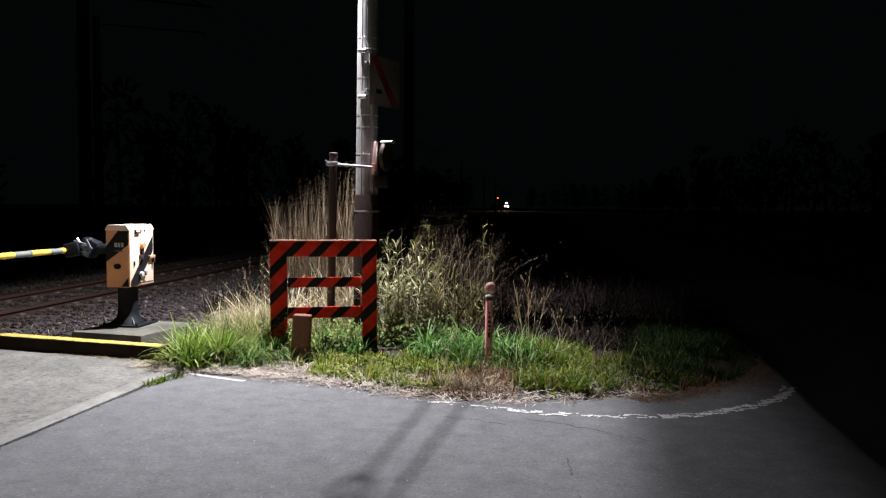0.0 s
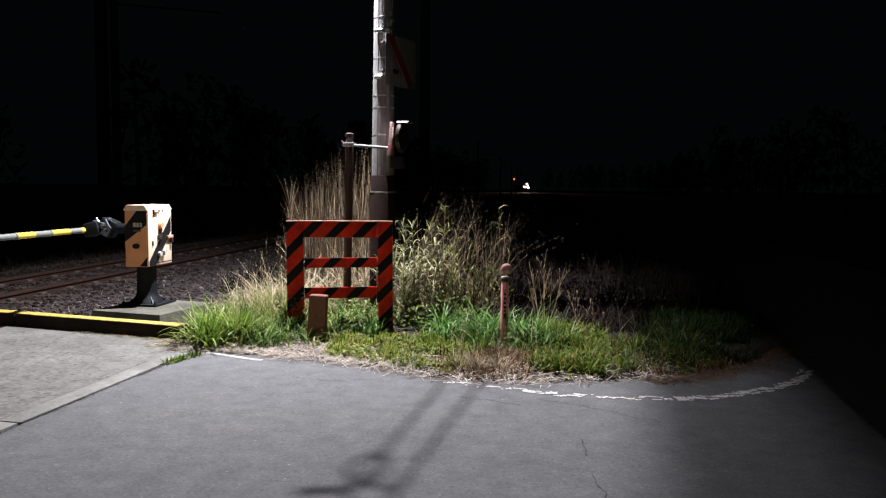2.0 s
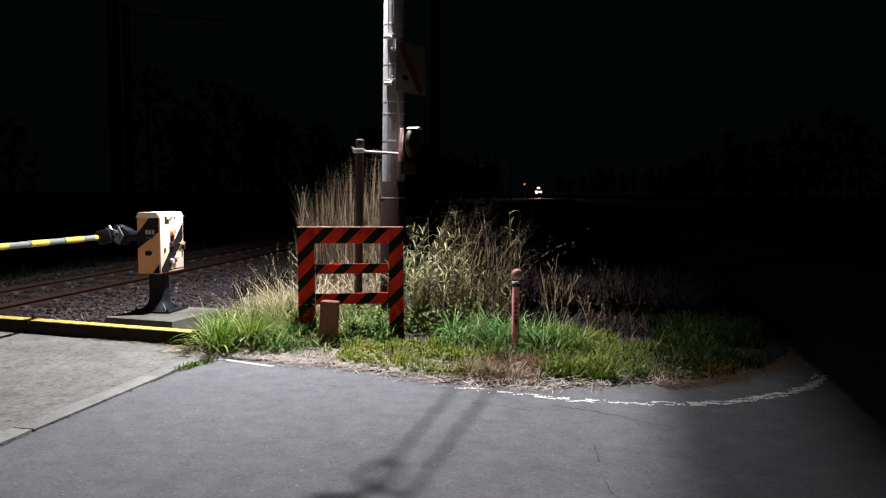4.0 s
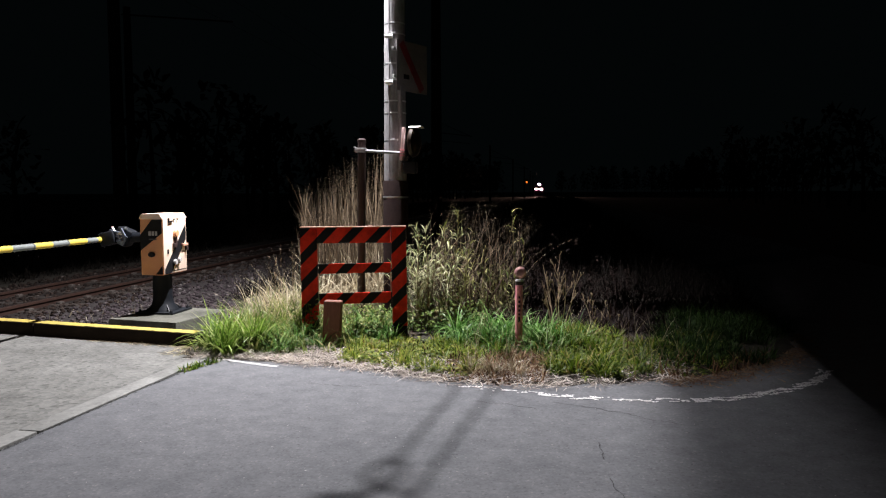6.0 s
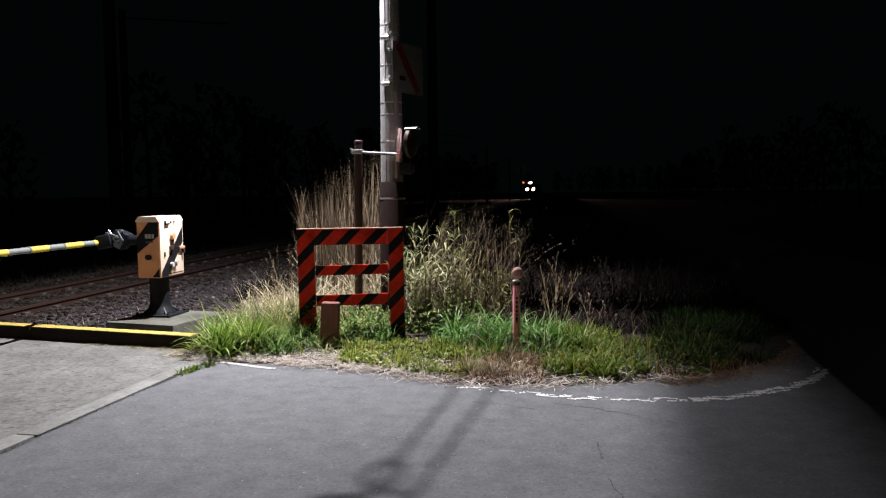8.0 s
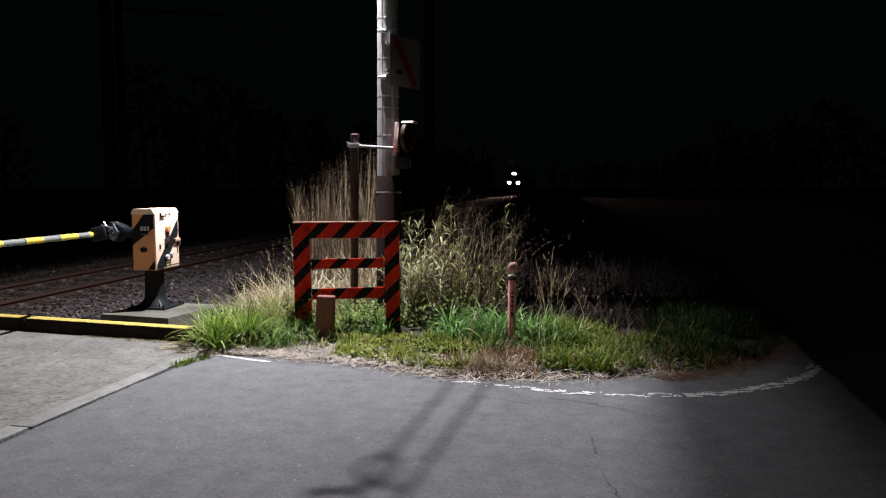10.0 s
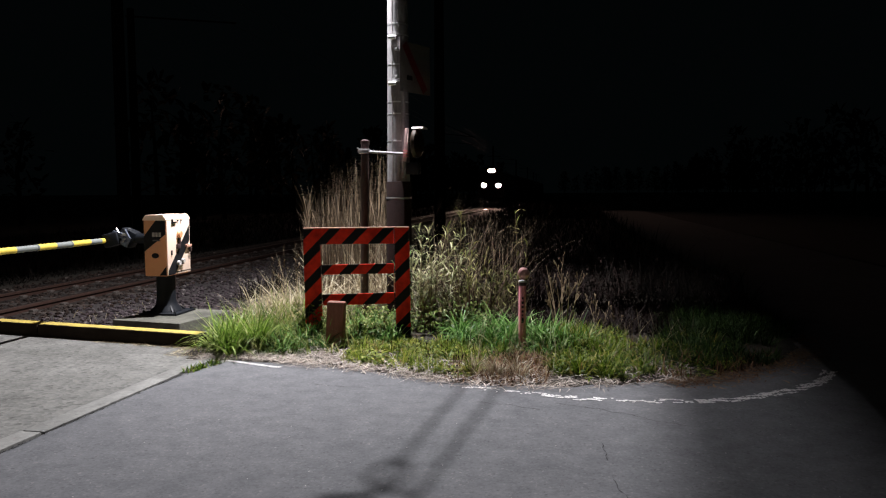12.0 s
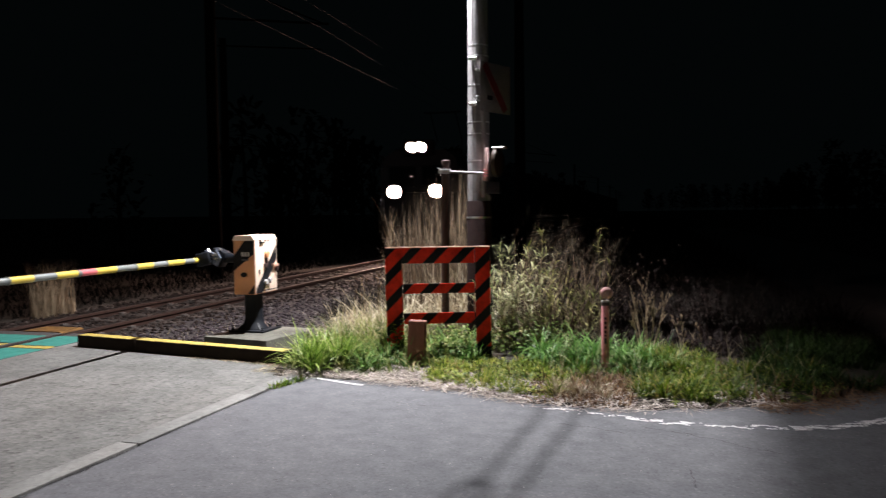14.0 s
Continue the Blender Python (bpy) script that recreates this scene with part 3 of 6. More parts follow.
def kerb_blocks():
    """Yellow-topped concrete blocks along the side of the crossing."""
    start, end = Vector((-6.20, 7.02)), Vector((-3.30, 6.53))
    d = (end - start).normalized()
    angle = math.degrees(math.atan2(d.y, d.x))
    total = (end - start).length
    for a, b in ((0.0, 0.875), (0.885, total)):
        ob = thing("kerb_block", pose(*(start + d * (a + b) / 2), 0.0, 0, 0, angle), "low kerb block with black sides and yellow painted top", "kerb block", "kerb blocks along the crossing")
        L = b - a
        part("block", box(L, 0.155, 0.132, (0, 0.0775, 0.066), 0.012), KERB_BLACK, ob)
        steps = int(L / 0.03)
        bare = 0.12 if b == total else 0.0  # the last stretch has lost its paint
        front = [(-L / 2 + 0.01 + (L - 0.02 - bare) * k / steps, 0.008 + 0.022 * max(0.0, noise.noise((a * 3 + k * 0.31, 4.0, 1.0))) + 0.012 * abs(noise.noise((k * 0.9 + a, 1.0, 7.0)))) for k in range(steps + 1)]
        back = [(x, 0.146 - 0.014 * abs(noise.noise((k * 0.5 + a, 9.0, 2.0)))) for k, (x, _) in enumerate(front)]
        paint = prism(front + back[::-1], 0.005, "z")
        bmesh.ops.translate(paint, vec=(0, 0, 0.1295), verts=paint.verts)
        part("top_paint", paint, YELLOW, ob, "chipped yellow paint")


# ------------------------------------------------------------------ gate machine
def gate_machine():
    ob = thing("gate_machine", pose(-4.30, 7.65, 0.15), "orange and black crossing gate machine on a black pedestal", "gate machine")
    part("base_plate", box(0.43, 0.43, 0.022, (-0.02, 0, 0.011), 0.004), STEEL_BLACK, ob)
    part("pedestal", lathe([(0.165, 0.022), (0.158, 0.04), (0.118, 0.09), (0.104, 0.15), (0.101, 0.46)], 20, (-0.03, 0, 0)), STEEL_BLACK, ob, "black flanged steel column")
    for a in (45, 135, 225, 315):
        rib = prism([(0.09, 0.022), (0.20, 0.022), (0.19, 0.036), (0.09, 0.11)], 0.012)
        bmesh.ops.transform(rib, matrix=pose(-0.03, 0, 0, 0, 0, a), verts=rib.verts)
        part("gusset", rib, STEEL_BLACK, ob)
    for sx in (-1, 1):
        for sy in (-1, 1):
            part("bolt", lathe([(0.018, 0.018), (0.018, 0.035), (0.008, 0.04), (0.008, 0.052)], 6, (sx * 0.18 - 0.02, sy * 0.18, 0.004)), STEEL_BLACK, ob)
    # housing: chamfered roof, walls on all sides
    w, dp, z0, z1 = 0.255, 0.50, 0.43, 1.075
    shell = prism([(-w / 2, z0), (w / 2, z0), (w / 2, z1 - 0.045), (w / 2 - 0.03, z1 - 0.005), (-w / 2 + 0.03, z1 - 0.005), (-w / 2, z1 - 0.045)], dp)
    bmesh.ops.translate(shell, vec=(0, -dp / 2, 0), verts=shell.verts)
    bmesh.ops.bevel(shell, geom=list(shell.edges), offset=0.006, segments=2, affect="EDGES")
    body = part("housing", shell, CABINET_ORANGE, ob, "orange housing with black slanting bands")
    lid = prism([(-w / 2 - 0.006, z1 - 0.05), (w / 2 + 0.006, z1 - 0.05), (w / 2 + 0.006, z1 - 0.04), (w / 2 - 0.028, z1 + 0.008), (-w / 2 + 0.028, z1 + 0.008), (-w / 2 - 0.006, z1 - 0.04)], dp + 0.02)
    bmesh.ops.translate(lid, vec=(0, -dp / 2 - 0.01, 0), verts=lid.verts)
    part("roof", lid, CABINET_LIT, ob, "orange roof, coloured paler for the lamp light on it")
    part("lit_side_panel", box(0.006, dp - 0.012, z1 - z0 - 0.062, (w / 2 + 0.003, 0, (z0 + z1) / 2 - 0.022), 0.002), CABINET_LIT, body, "orange side panel, coloured paler for the lamp light on it")
    part("door_seam", box(0.004, dp - 0.03, 0.008, (w / 2 + 0.006, 0, z0 + 0.03)), BLACK_PAINT, body)
    f, zb, zt = -dp / 2 - 0.0075, z0 + 0.008, z1 - 0.052
    def decal(outline, on_side):
        bm = prism(outline, 0.003)
        if on_side:
            bmesh.ops.transform(bm, matrix=Matrix.Translation((w / 2 + 0.0095, -dp / 2, 0)) @ pose(0, 0, 0, 0, 0, 90), verts=bm.verts)
        else:
            bmesh.ops.translate(bm, vec=(-w / 2, f, 0), verts=bm.verts)
        part("black_band", bm, BLACK_PAINT, body)
    decal([(0.004, zb + 0.255), (w - 0.004, zb + 0.44), (w - 0.004, zt), (w * 0.55, zt), (0.004, zb + 0.42)], False)
    decal([(w * 0.66, zb), (w - 0.004, zb), (w - 0.004, zb + 0.10)], False)
    decal([(0.02, zb), (0.15, zb), (0.48, zb + 0.35), (0.48, zb + 0.52), (0.02, zb + 0.05)], True)
    x = w / 2 + 0.012
    part("hinge", box(0.02, 0.09, 0.014, (x, -0.10, z1 - 0.075), 0.003), BLACK_PAINT, body)
    part("hinge", box(0.02, 0.016, 0.05, (x, -0.14, z1 - 0.065), 0.003), BLACK_PAINT, body)
    for y in (-0.02, 0.05):
        part("rivet", box(0.014, 0.018, 0.014, (x, y, z1 - 0.06), 0.003), BLACK_PAINT, body)
    part("hand_crank_cover", lathe([(0.042, 0), (0.046, 0.02), (0.034, 0.035)], 16, (x - 0.01, 0.0, z1 - 0.21), pose(0, 0, 0, 0, 90, 0)), CABINET_ORANGE, body)
    part("latch", box(0.03, 0.035, 0.12, (x, 0.0, z1 - 0.28), 0.006), BROWN_POST, body)
    part("lock", box(0.04, 0.06, 0.05, (x, -0.03, z1 - 0.34), 0.008), BROWN_POST, body)
    part("side_bracket", box(0.03, 0.11, 0.03, (x + 0.006, 0.185, z1 - 0.345), 0.004), CAP_PALE, body, "pale bracket")
    part("side_catch", box(0.03, 0.03, 0.05, (x + 0.01, 0.22, z1 - 0.39), 0.006), BROWN_POST, body)
    part("padlock", lathe([(0.026, 0), (0.03, 0.012), (0.026, 0.03)], 14, (x, -0.04, z1 - 0.52), pose(0, 0, 0, 0, 90, 0)), WHITE_PAINT, body, "pale round lock")
    part("padlock", lathe([(0.022, 0), (0.026, 0.012), (0.022, 0.03)], 14, (x, 0.05, z1 - 0.50), pose(0, 0, 0, 0, 90, 0)), WHITE_PAINT, body, "pale round lock")
    part("padlock_hasp", box(0.03, 0.12, 0.02, (x, 0.01, z1 - 0.53), 0.004), BROWN_POST, body)
    part("keyhole_plate", box(0.02, 0.025, 0.05, (x - 0.008, -0.16, z1 - 0.40), 0.003), BLACK_PAINT, body)
    front = -dp / 2 - 0.004
    part("oval_plate", lathe([(0.04, 0), (0.04, 0.006), (0.034, 0.010)], 20, (0, front, z0 + 0.22), pose(0, 0, 0, 90, 0, 0) @ Matrix.Diagonal((1, 0.7, 1, 1))), BLACK_PAINT, body)
    for k, wd in enumerate((0.03, 0.026, 0.026)):
        part("marking_bar", box(wd, 0.003, 0.045, (-0.012 + 0.036 * k, -dp / 2 - 0.0092, z1 - 0.20), 0.001), WHITE_PAINT, body)
    part("marking_bar", box(0.085, 0.003, 0.014, (0.02, -dp / 2 - 0.0092, z1 - 0.262), 0.001), MARK_GREY, body)
    # arm carrier on the track side
    part("carrier_hub", lathe([(0.10, 0), (0.10, 0.05), (0.085, 0.09), (0.05, 0.11)], 20, (-w / 2, 0.02, 0.82), pose(0, 0, 0, 0, -90, 0)), STEEL_BLACK, ob)
    part("shaft", tube([(-w / 2 - 0.05, 0.02, 0.82), (-0.66, 0.0, 0.81)], 0.055, 12), STEEL_BLACK, ob)
    part("arm_clamp", box(0.17, 0.26, 0.15, (-0.60, -0.05, 0.81), 0.03, 2, pose(0, 0, 0, 0, -14, 12)), STEEL_BLACK, ob)
    part("clamp_jaw", box(0.17, 0.20, 0.19, (-0.47, 0.02, 0.825), 0.03, 2, pose(0, 0, 0, 0, 24, 10)), STEEL_BLACK, ob)
    part("clamp_strap", box(0.15, 0.02, 0.03, (-0.50, -0.10, 0.875), 0.006, 2, pose(0, 0, 0, 0, 12, 0)), GALVANISED, ob, "bare steel strap")
    part("clamp_strap", box(0.10, 0.02, 0.035, (-0.47, -0.10, 0.835), 0.006, 2, pose(0, 0, 0, 0, 38, 0)), GALVANISED, ob, "bare steel strap")
    part("clamp_bolt", tube([(-0.55, -0.09, 0.93), (-0.51, -0.10, 0.88)], 0.011, 8), GALVANISED, ob)
    part("clamp_bolt", tube([(-0.40, -0.08, 0.93), (-0.40, -0.06, 0.91)], 0.012, 8), GALVANISED, ob)
    for dx, dz, w, tip in ((-0.52, 0.885, 0.11, 14), (-0.50, 0.845, 0.12, 18), (-0.41, 0.875, 0.10, 62), (-0.47, 0.79, 0.10, -12)):
        part("clamp_strap", box(w, 0.022, 0.026, (0, 0, 0), 0.006, 2, pose(dx, -0.115, dz, 0, tip, 0)), CLAMP_STEEL, ob, "bluish bare steel strap")
    part("clamp_plate", box(0.10, 0.012, 0.12, (0, 0, 0), 0.006, 2, pose(-0.44, -0.10, 0.80, 0, 30, 0)), CLAMP_STEEL, ob, "bluish bare steel plate")
    part("counter_arm", box(0.06, 0.40, 0.07, (-0.60, 0.25, 0.78), 0.015), STEEL_BLACK, ob)
    return ob


def gate_arm(machine):
    """The lowered bar, banded yellow and grey, reaching over the road towards the eye."""
    x, z = -4.94, 0.952
    ob = part("arm", tube([(0, 0.2, 0), (0, -5.7, 0)], 0.025, 10), STEEL_BLACK, machine, "lowered round bar banded yellow and grey")
    ob.location = (x + 4.30, 7.46 - 7.65, z - 0.15)
    cuts = [7.40, 7.21, 6.91, 6.67, 6.41, 6.12, 5.85, 5.66, 5.62, 5.36, 5.11, 4.86, 4.60, 4.33, 4.08, 3.83, 3.58, 3.33, 3.08, 2.83, 2.58, 2.33, 2.08]
    kinds = [YELLOW_TAPE, GREY_TAPE, YELLOW_TAPE, GREY_TAPE, YELLOW_TAPE, GREY_TAPE, YELLOW_TAPE, PINK_TAPE, GREY_TAPE]
    ends = [7.46] + cuts
    for k, (a, b) in enumerate(zip(ends, ends[1:])):
        mt = kinds[k] if k < 9 else (YELLOW_TAPE if k % 2 == 1 else GREY_TAPE)
        if k in (3, 5, 9, 12):
            part("collar", tube([(0, a - 7.452, 0), (0, a - 7.468, 0)], 0.035, 14), GREY_TAPE, ob)
        part("band", tube([(0, a - 7.46, 0), (0, b - 7.46, 0)], 0.030 + (0.001 if mt is not GREY_TAPE else 0), 14), mt, ob)


def footing():
    bm = box(0.84, 0.90, 0.40, (0, 0, 0), 0.014)
    block = mesh_object("footing", bm, FOOTING)
    block.matrix_world = pose(-4.17, 7.51, -0.05, 0, 0, -9.6)
    tagged(block, "weathered concrete footing block under the gate machine", "concrete block")


# ------------------------------------------------------------------ barrier, stub, marker post
def barrier():
    ob = thing("barrier", pose(-1.981, 7.03, 0.03, 0, -0.5, 5.0), "black and orange-red striped wooden barrier frame", "barrier")
    W, H, t = 1.03, 1.085, 0.035
    def bar(name, x0, x1, z0, z1, depth=t, y=0.0):
        part(name, box(x1 - x0, depth, z1 - z0, ((x0 + x1) / 2, y, (z0 + z1) / 2), 0.005), FENCE_STRIPES, ob)
    bar("post", -W / 2, -W / 2 + 0.165, 0.0, H - 0.002)
    bar("post", W / 2 - 0.14, W / 2, 0.0, H - 0.002)
    bar("top_rail", -W / 2 + 0.166, W / 2 - 0.151, H - 0.15, H, 0.03)
    for name, z0, z1, tilt in (("middle_rail", 0.642, 0.737, -0.9), ("bottom_rail", 0.345, 0.452, -1.4)):
        plank = box(W - 0.325, 0.014, z1 - z0, (0, 0, 0), 0.004)
        bmesh.ops.transform(plank, matrix=pose(0.007, 0.004, (z0 + z1) / 2, 0, tilt, 0), verts=plank.verts)
        part(name, plank, FENCE_STRIPES, ob)
    for x, z, h in ((-W / 2 + 0.168, 0.835, 0.19), (-W / 2 + 0.168, 0.55, 0.18), (W / 2 - 0.153, 0.55, 0.18)):
        part("post_edge", box(0.006, 0.03, h, (x, 0, z), 0.002), CAP_PALE, ob, "pale inner edge of the post")
    part("capping", box(W, t + 0.006, 0.01, (0, 0, H + 0.006), 0.003), CAP_PALE, ob, "pale strip along the top edge")
    part("foot", box(0.152, t + 0.006, 0.13, (W / 2 - 0.075, 0, 0.065), 0.004), BLACK_PAINT, ob)


def stub_post():
    bm = box(0.165, 0.11, 0.56, (0, 0, 0.19), 0.02, 3)
    ob = mesh_object("stub_post", bm, RUST_STUB)
    ob.matrix_world = pose(-2.115, 6.70, -0.02, -2, 2.5, 6)
    tagged(ob, "short brown weathered stub post in the grass", "stub post")


def marker_post():
    ob = thing("marker_post", pose(-0.38, 6.80, 0.0, 0, 0.3, 0), "faded red plastic marker post with a round reflector", "marker post")
    part("shaft", lathe([(0.033, -0.05), (0.033, 0.615), (0.031, 0.63)], 20), PINK_PLASTIC, ob)
    part("collar", lathe([(0.036, 0.612), (0.036, 0.645), (0.028, 0.652)], 20), BROWN_POST, ob)
    part("cap", lathe([(0.037, 0.643), (0.037, 0.654), (0.02, 0.66)], 20), WHITE_PAINT, ob, "pale cap")
    ref = part("reflector", lathe([(0.050, -0.012), (0.054, 0), (0.054, 0.012), (0.048, 0.018)], 24, (0.008, -0.005, 0.722), pose(0, 0, 0, 90, 0, 18)), REFLECTOR, ob)
    part("lens", lathe([(0.045, 0), (0.04, 0.006), (0.02, 0.010)], 24, (0.014, -0.022, 0.722), pose(0, 0, 0, 90, 0, 18)), REFLECTOR, ref, "dull round reflector lens")
    for k, (z, h, w) in enumerate(((0.50, 0.02, 0.016), (0.46, 0.024, 0.018), (0.42, 0.024, 0.018), (0.38, 0.022, 0.018), (0.345, 0.018, 0.016), (0.30, 0.05, 0.02))):
        part("lettering_bar", box(w, 0.004, h, (0.004, -0.0325, z), 0.001), BLACK_PAINT, ob)


# ------------------------------------------------------------------ utility pole, sign, mirror, lamp
POLE = (-1.862, 8.35)


def utility_pole():
    ob = thing("utility_pole", pose(*POLE, 0, 0, 0.15, 0), "grey concrete utility pole with a brown wrapped foot", "utility pole")
    part("shaft", lathe([(0.138, -0.1), (0.127, 1.55), (0.108, 4.2), (0.092, 7.5)], 32), POLE_CONCRETE, ob)
    part("foot_wrap", lathe([(0.146, 0.0), (0.139, 1.57), (0.135, 1.58)], 32), WRAP, ob, "brown protective sheet")
    part("wrap_band", lathe([(0.1425, 1.385), (0.143, 1.39), (0.143, 1.402), (0.1425, 1.405)], 32), GALVANISED, part("wrap_edge", lathe([(0.1408, 1.38), (0.141, 1.41)], 32), WRAP, ob))
    for z in (2.02, 2.32, 2.45, 2.68, 2.86, 3.18, 3.30):
        r = 0.1375 - 0.0070 * z
        part("steel_band", lathe([(r - 0.004, z), (r + 0.002, z + 0.003), (r + 0.002, z + 0.017), (r - 0.004, z + 0.02)], 32), GALVANISED, ob)
    for z in (2.655, 3.155):
        part("band_buckle", box(0.085, 0.055, 0.035, (-0.035, -0.135, z), 0.006, 2, pose(0, 0, 0, 18)), BUCKLE, ob, "steel buckle, coloured near white as if lit from above")
    part("cable_guard", tube([(0.075, -0.092, 1.62), (0.075, -0.088, 2.2), (0.07, -0.086, 2.62)], 0.03, 10), PIPE, ob, "grey conduit strapped to the pole")
    for x, y, r in ((-0.04, -0.112, 0.012), (0.02, -0.117, 0.009)):
        part("conduit", tube([(x, y, 1.6), (x, y + 0.02, 4.35)], r, 8), PIPE, ob)
    part("cable_bracket", box(0.16, 0.05, 0.05, (-0.14, -0.13, 4.45), 0.006), GALVANISED, ob)


def pole_sign():
    ob = thing("road_sign", pose(-1.80, 8.19, 2.57, 0, 0, 64), "dim white square sign with a red diagonal bar", "sign")
    part("plate", box(0.56, 0.006, 0.55, (0.28, 0, 0.275), 0.002), SIGN_PAINT, ob)
    part("red_bar", box(0.62, 0.004, 0.095, (0.27, -0.006, 0.28), 0.001, 1, pose(0, 0, 0, 0, 52, 0)), RED_PAINT, ob, "red diagonal bar")
    part("symbol_bar", box(0.10, 0.004, 0.05, (0.17, -0.006, 0.16), 0.001), BLACK_PAINT, ob)
    for z in (0.15, 0.45):
        part("bracket", box(0.14, 0.03, 0.03, (0.03, 0.018, z), 0.004), GALVANISED, ob)


def mirror_post():
    ob = thing("mirror_post", pose(-2.235, 8.2, 0, 0, 0.9, 0), "brown steel post with a side arm and small traffic mirror", "traffic mirror")
    part("post", lathe([(0.045, -0.1), (0.045, 2.02)], 20), BROWN_POST, ob)
    part("post_cap", lathe([(0.049, 2.0), (0.049, 2.035), (0.03, 2.045)], 20), BROWN_POST, ob)
    arm = part("side_arm", tube([(-0.075, -0.045, 1.915), (0.30, -0.055, 1.895), (0.49, -0.06, 1.885)], 0.016, 12), ARM_GREY, ob, "grey galvanised tube")
    part("u_bolt", tube([(-0.07, -0.06, 1.95), (-0.055, 0.06, 1.93), (0.055, 0.06, 1.92), (0.06, -0.06, 1.935)], 0.009, 8), GALVANISED, arm)
    part("clamp", box(0.12, 0.03, 0.05, (0.0, -0.058, 1.915), 0.008), GALVANISED, arm)
    m = pose(0.585, -0.02, 2.005, 0, 0, 80)
    disc = part("mirror_shell", lathe([(0.03, 0.07), (0.10, 0.06), (0.155, 0.03), (0.165, 0.0), (0.160, -0.012)], 28, (0, 0, 0), m @ pose(0, 0, 0, 90, 0, 0)), MIRROR_BACK, ob, "orange domed back of the mirror")
    part("mirror_face", lathe([(0.152, -0.013), (0.11, -0.028), (0.05, -0.037), (0.01, -0.039)], 28, (0, 0, 0), m @ pose(0, 0, 0, 90, 0, 0)), MIRROR_FACE, disc, "convex mirror glass")
    hood = [(0.178 * math.cos(a), 0.178 * math.sin(a)) for a in [radians(62 + 4.0 * k) for k in range(15)]]
    hb = bmesh.new()
    rows = [[hb.verts.new(m @ Vector((x, y, z))) for x, z in hood] for y in (-0.10, 0.03)]
    rows += [[hb.verts.new(m @ Vector((x * 0.975, y, z * 0.975))) for x, z in hood] for y in (0.03, -0.10)]
    rows.append(rows[0])
    for r, s in zip(rows, rows[1:]):
        for k in range(len(hood) - 1):
            hb.faces.new((r[k], r[k + 1], s[k + 1], s[k]))
    bmesh.ops.recalc_face_normals(hb, faces=hb.faces)
    part("hood", hb, WHITE_PAINT, ob, "pale visor over the mirror")
    part("strap", box(0.035, 0.07, 0.36, (0.475, -0.05, 1.985), 0.008, 2, pose(0, 0, 0, 0, 4, 0)), PINK_WHITE, ob, "pale pink reflective strap")
    for z in (1.86, 1.89, 1.92):
        part("strap_band", box(0.042, 0.076, 0.016, (0.472, -0.05, z), 0.004), PINK_PLASTIC, ob)
    part("back_box", box(0.15, 0.10, 0.13, (0.55, -0.01, 1.73), 0.012), STEEL_BLACK, ob, "small dark box under the mirror")


def street_lamp():
    ob = thing("street_lamp", pose(*LAMP), "street lamp head on a short arm from the utility pole", "street lamp")
    to_pole = Vector((POLE[0] - 0.02, POLE[1], 5.7)) - LAMP
    part("arm", tube([(0.02, 0.02, 0.12), tuple(to_pole * 0.5 + Vector((0, 0, 0.08))), tuple(to_pole)], 0.022, 10), GALVANISED, ob)
    part("housing", box(0.34, 0.20, 0.09, (0.0, 0.0, 0.075), 0.02), GALVANISED, ob)
    part("lens", box(0.09, 0.09, 0.01, (0, 0, 0.02), 0.003), LED, ob)
    # unseen shields, added to cut the lamp's light on three sides
    x, turned = 0.20, pose(0, 0, 0, 0, 0, -4.5)
    def shield(name, sx, sy, sz, px, py, pz, label=""):
        part(name, box(sx, sy, sz, turned @ Vector((px, py, pz)), 0.0005 if sx > 0.002 else 0.0, 1, turned), STEEL_BLACK, ob, label)
    shield("side_light_stop", 0.004, 0.80, 0.252, x, 0, -0.130, "added shield and louvres that cut the light in steps")
    for k in range(9):
        shield("light_stop_louvre", 0.001, 0.80, 0.0074 - 0.00024 * k, x, 0, -0.2612 - 0.0098 * k)
    for y in (-0.38, 0.38):
        shield("shield_strut", 0.010, 0.012, 0.34, x + 0.008, y, -0.17)
        part("shield_arm", tube([(0.1, y * 0.1, 0.06), turned @ Vector((x + 0.008, y, 0.0))], 0.006, 6), STEEL_BLACK, ob)
    part("track_light_stop", box(0.004, 0.76, 0.156, (-x, 0, -0.082), 0.001), STEEL_BLACK, ob, "added shield that stops light towards the track")
    for y in (-0.36, 0.36):
        part("shield_arm", tube([(-0.1, y * 0.1, 0.06), (-x - 0.008, y, 0.0)], 0.006, 6), STEEL_BLACK, ob)
    part("rear_light_stop", box(0.11, 0.006, 0.20, (0.015, 0.088, -0.10), 0.002), STEEL_BLACK, ob, "added shield that stops light to the rear")


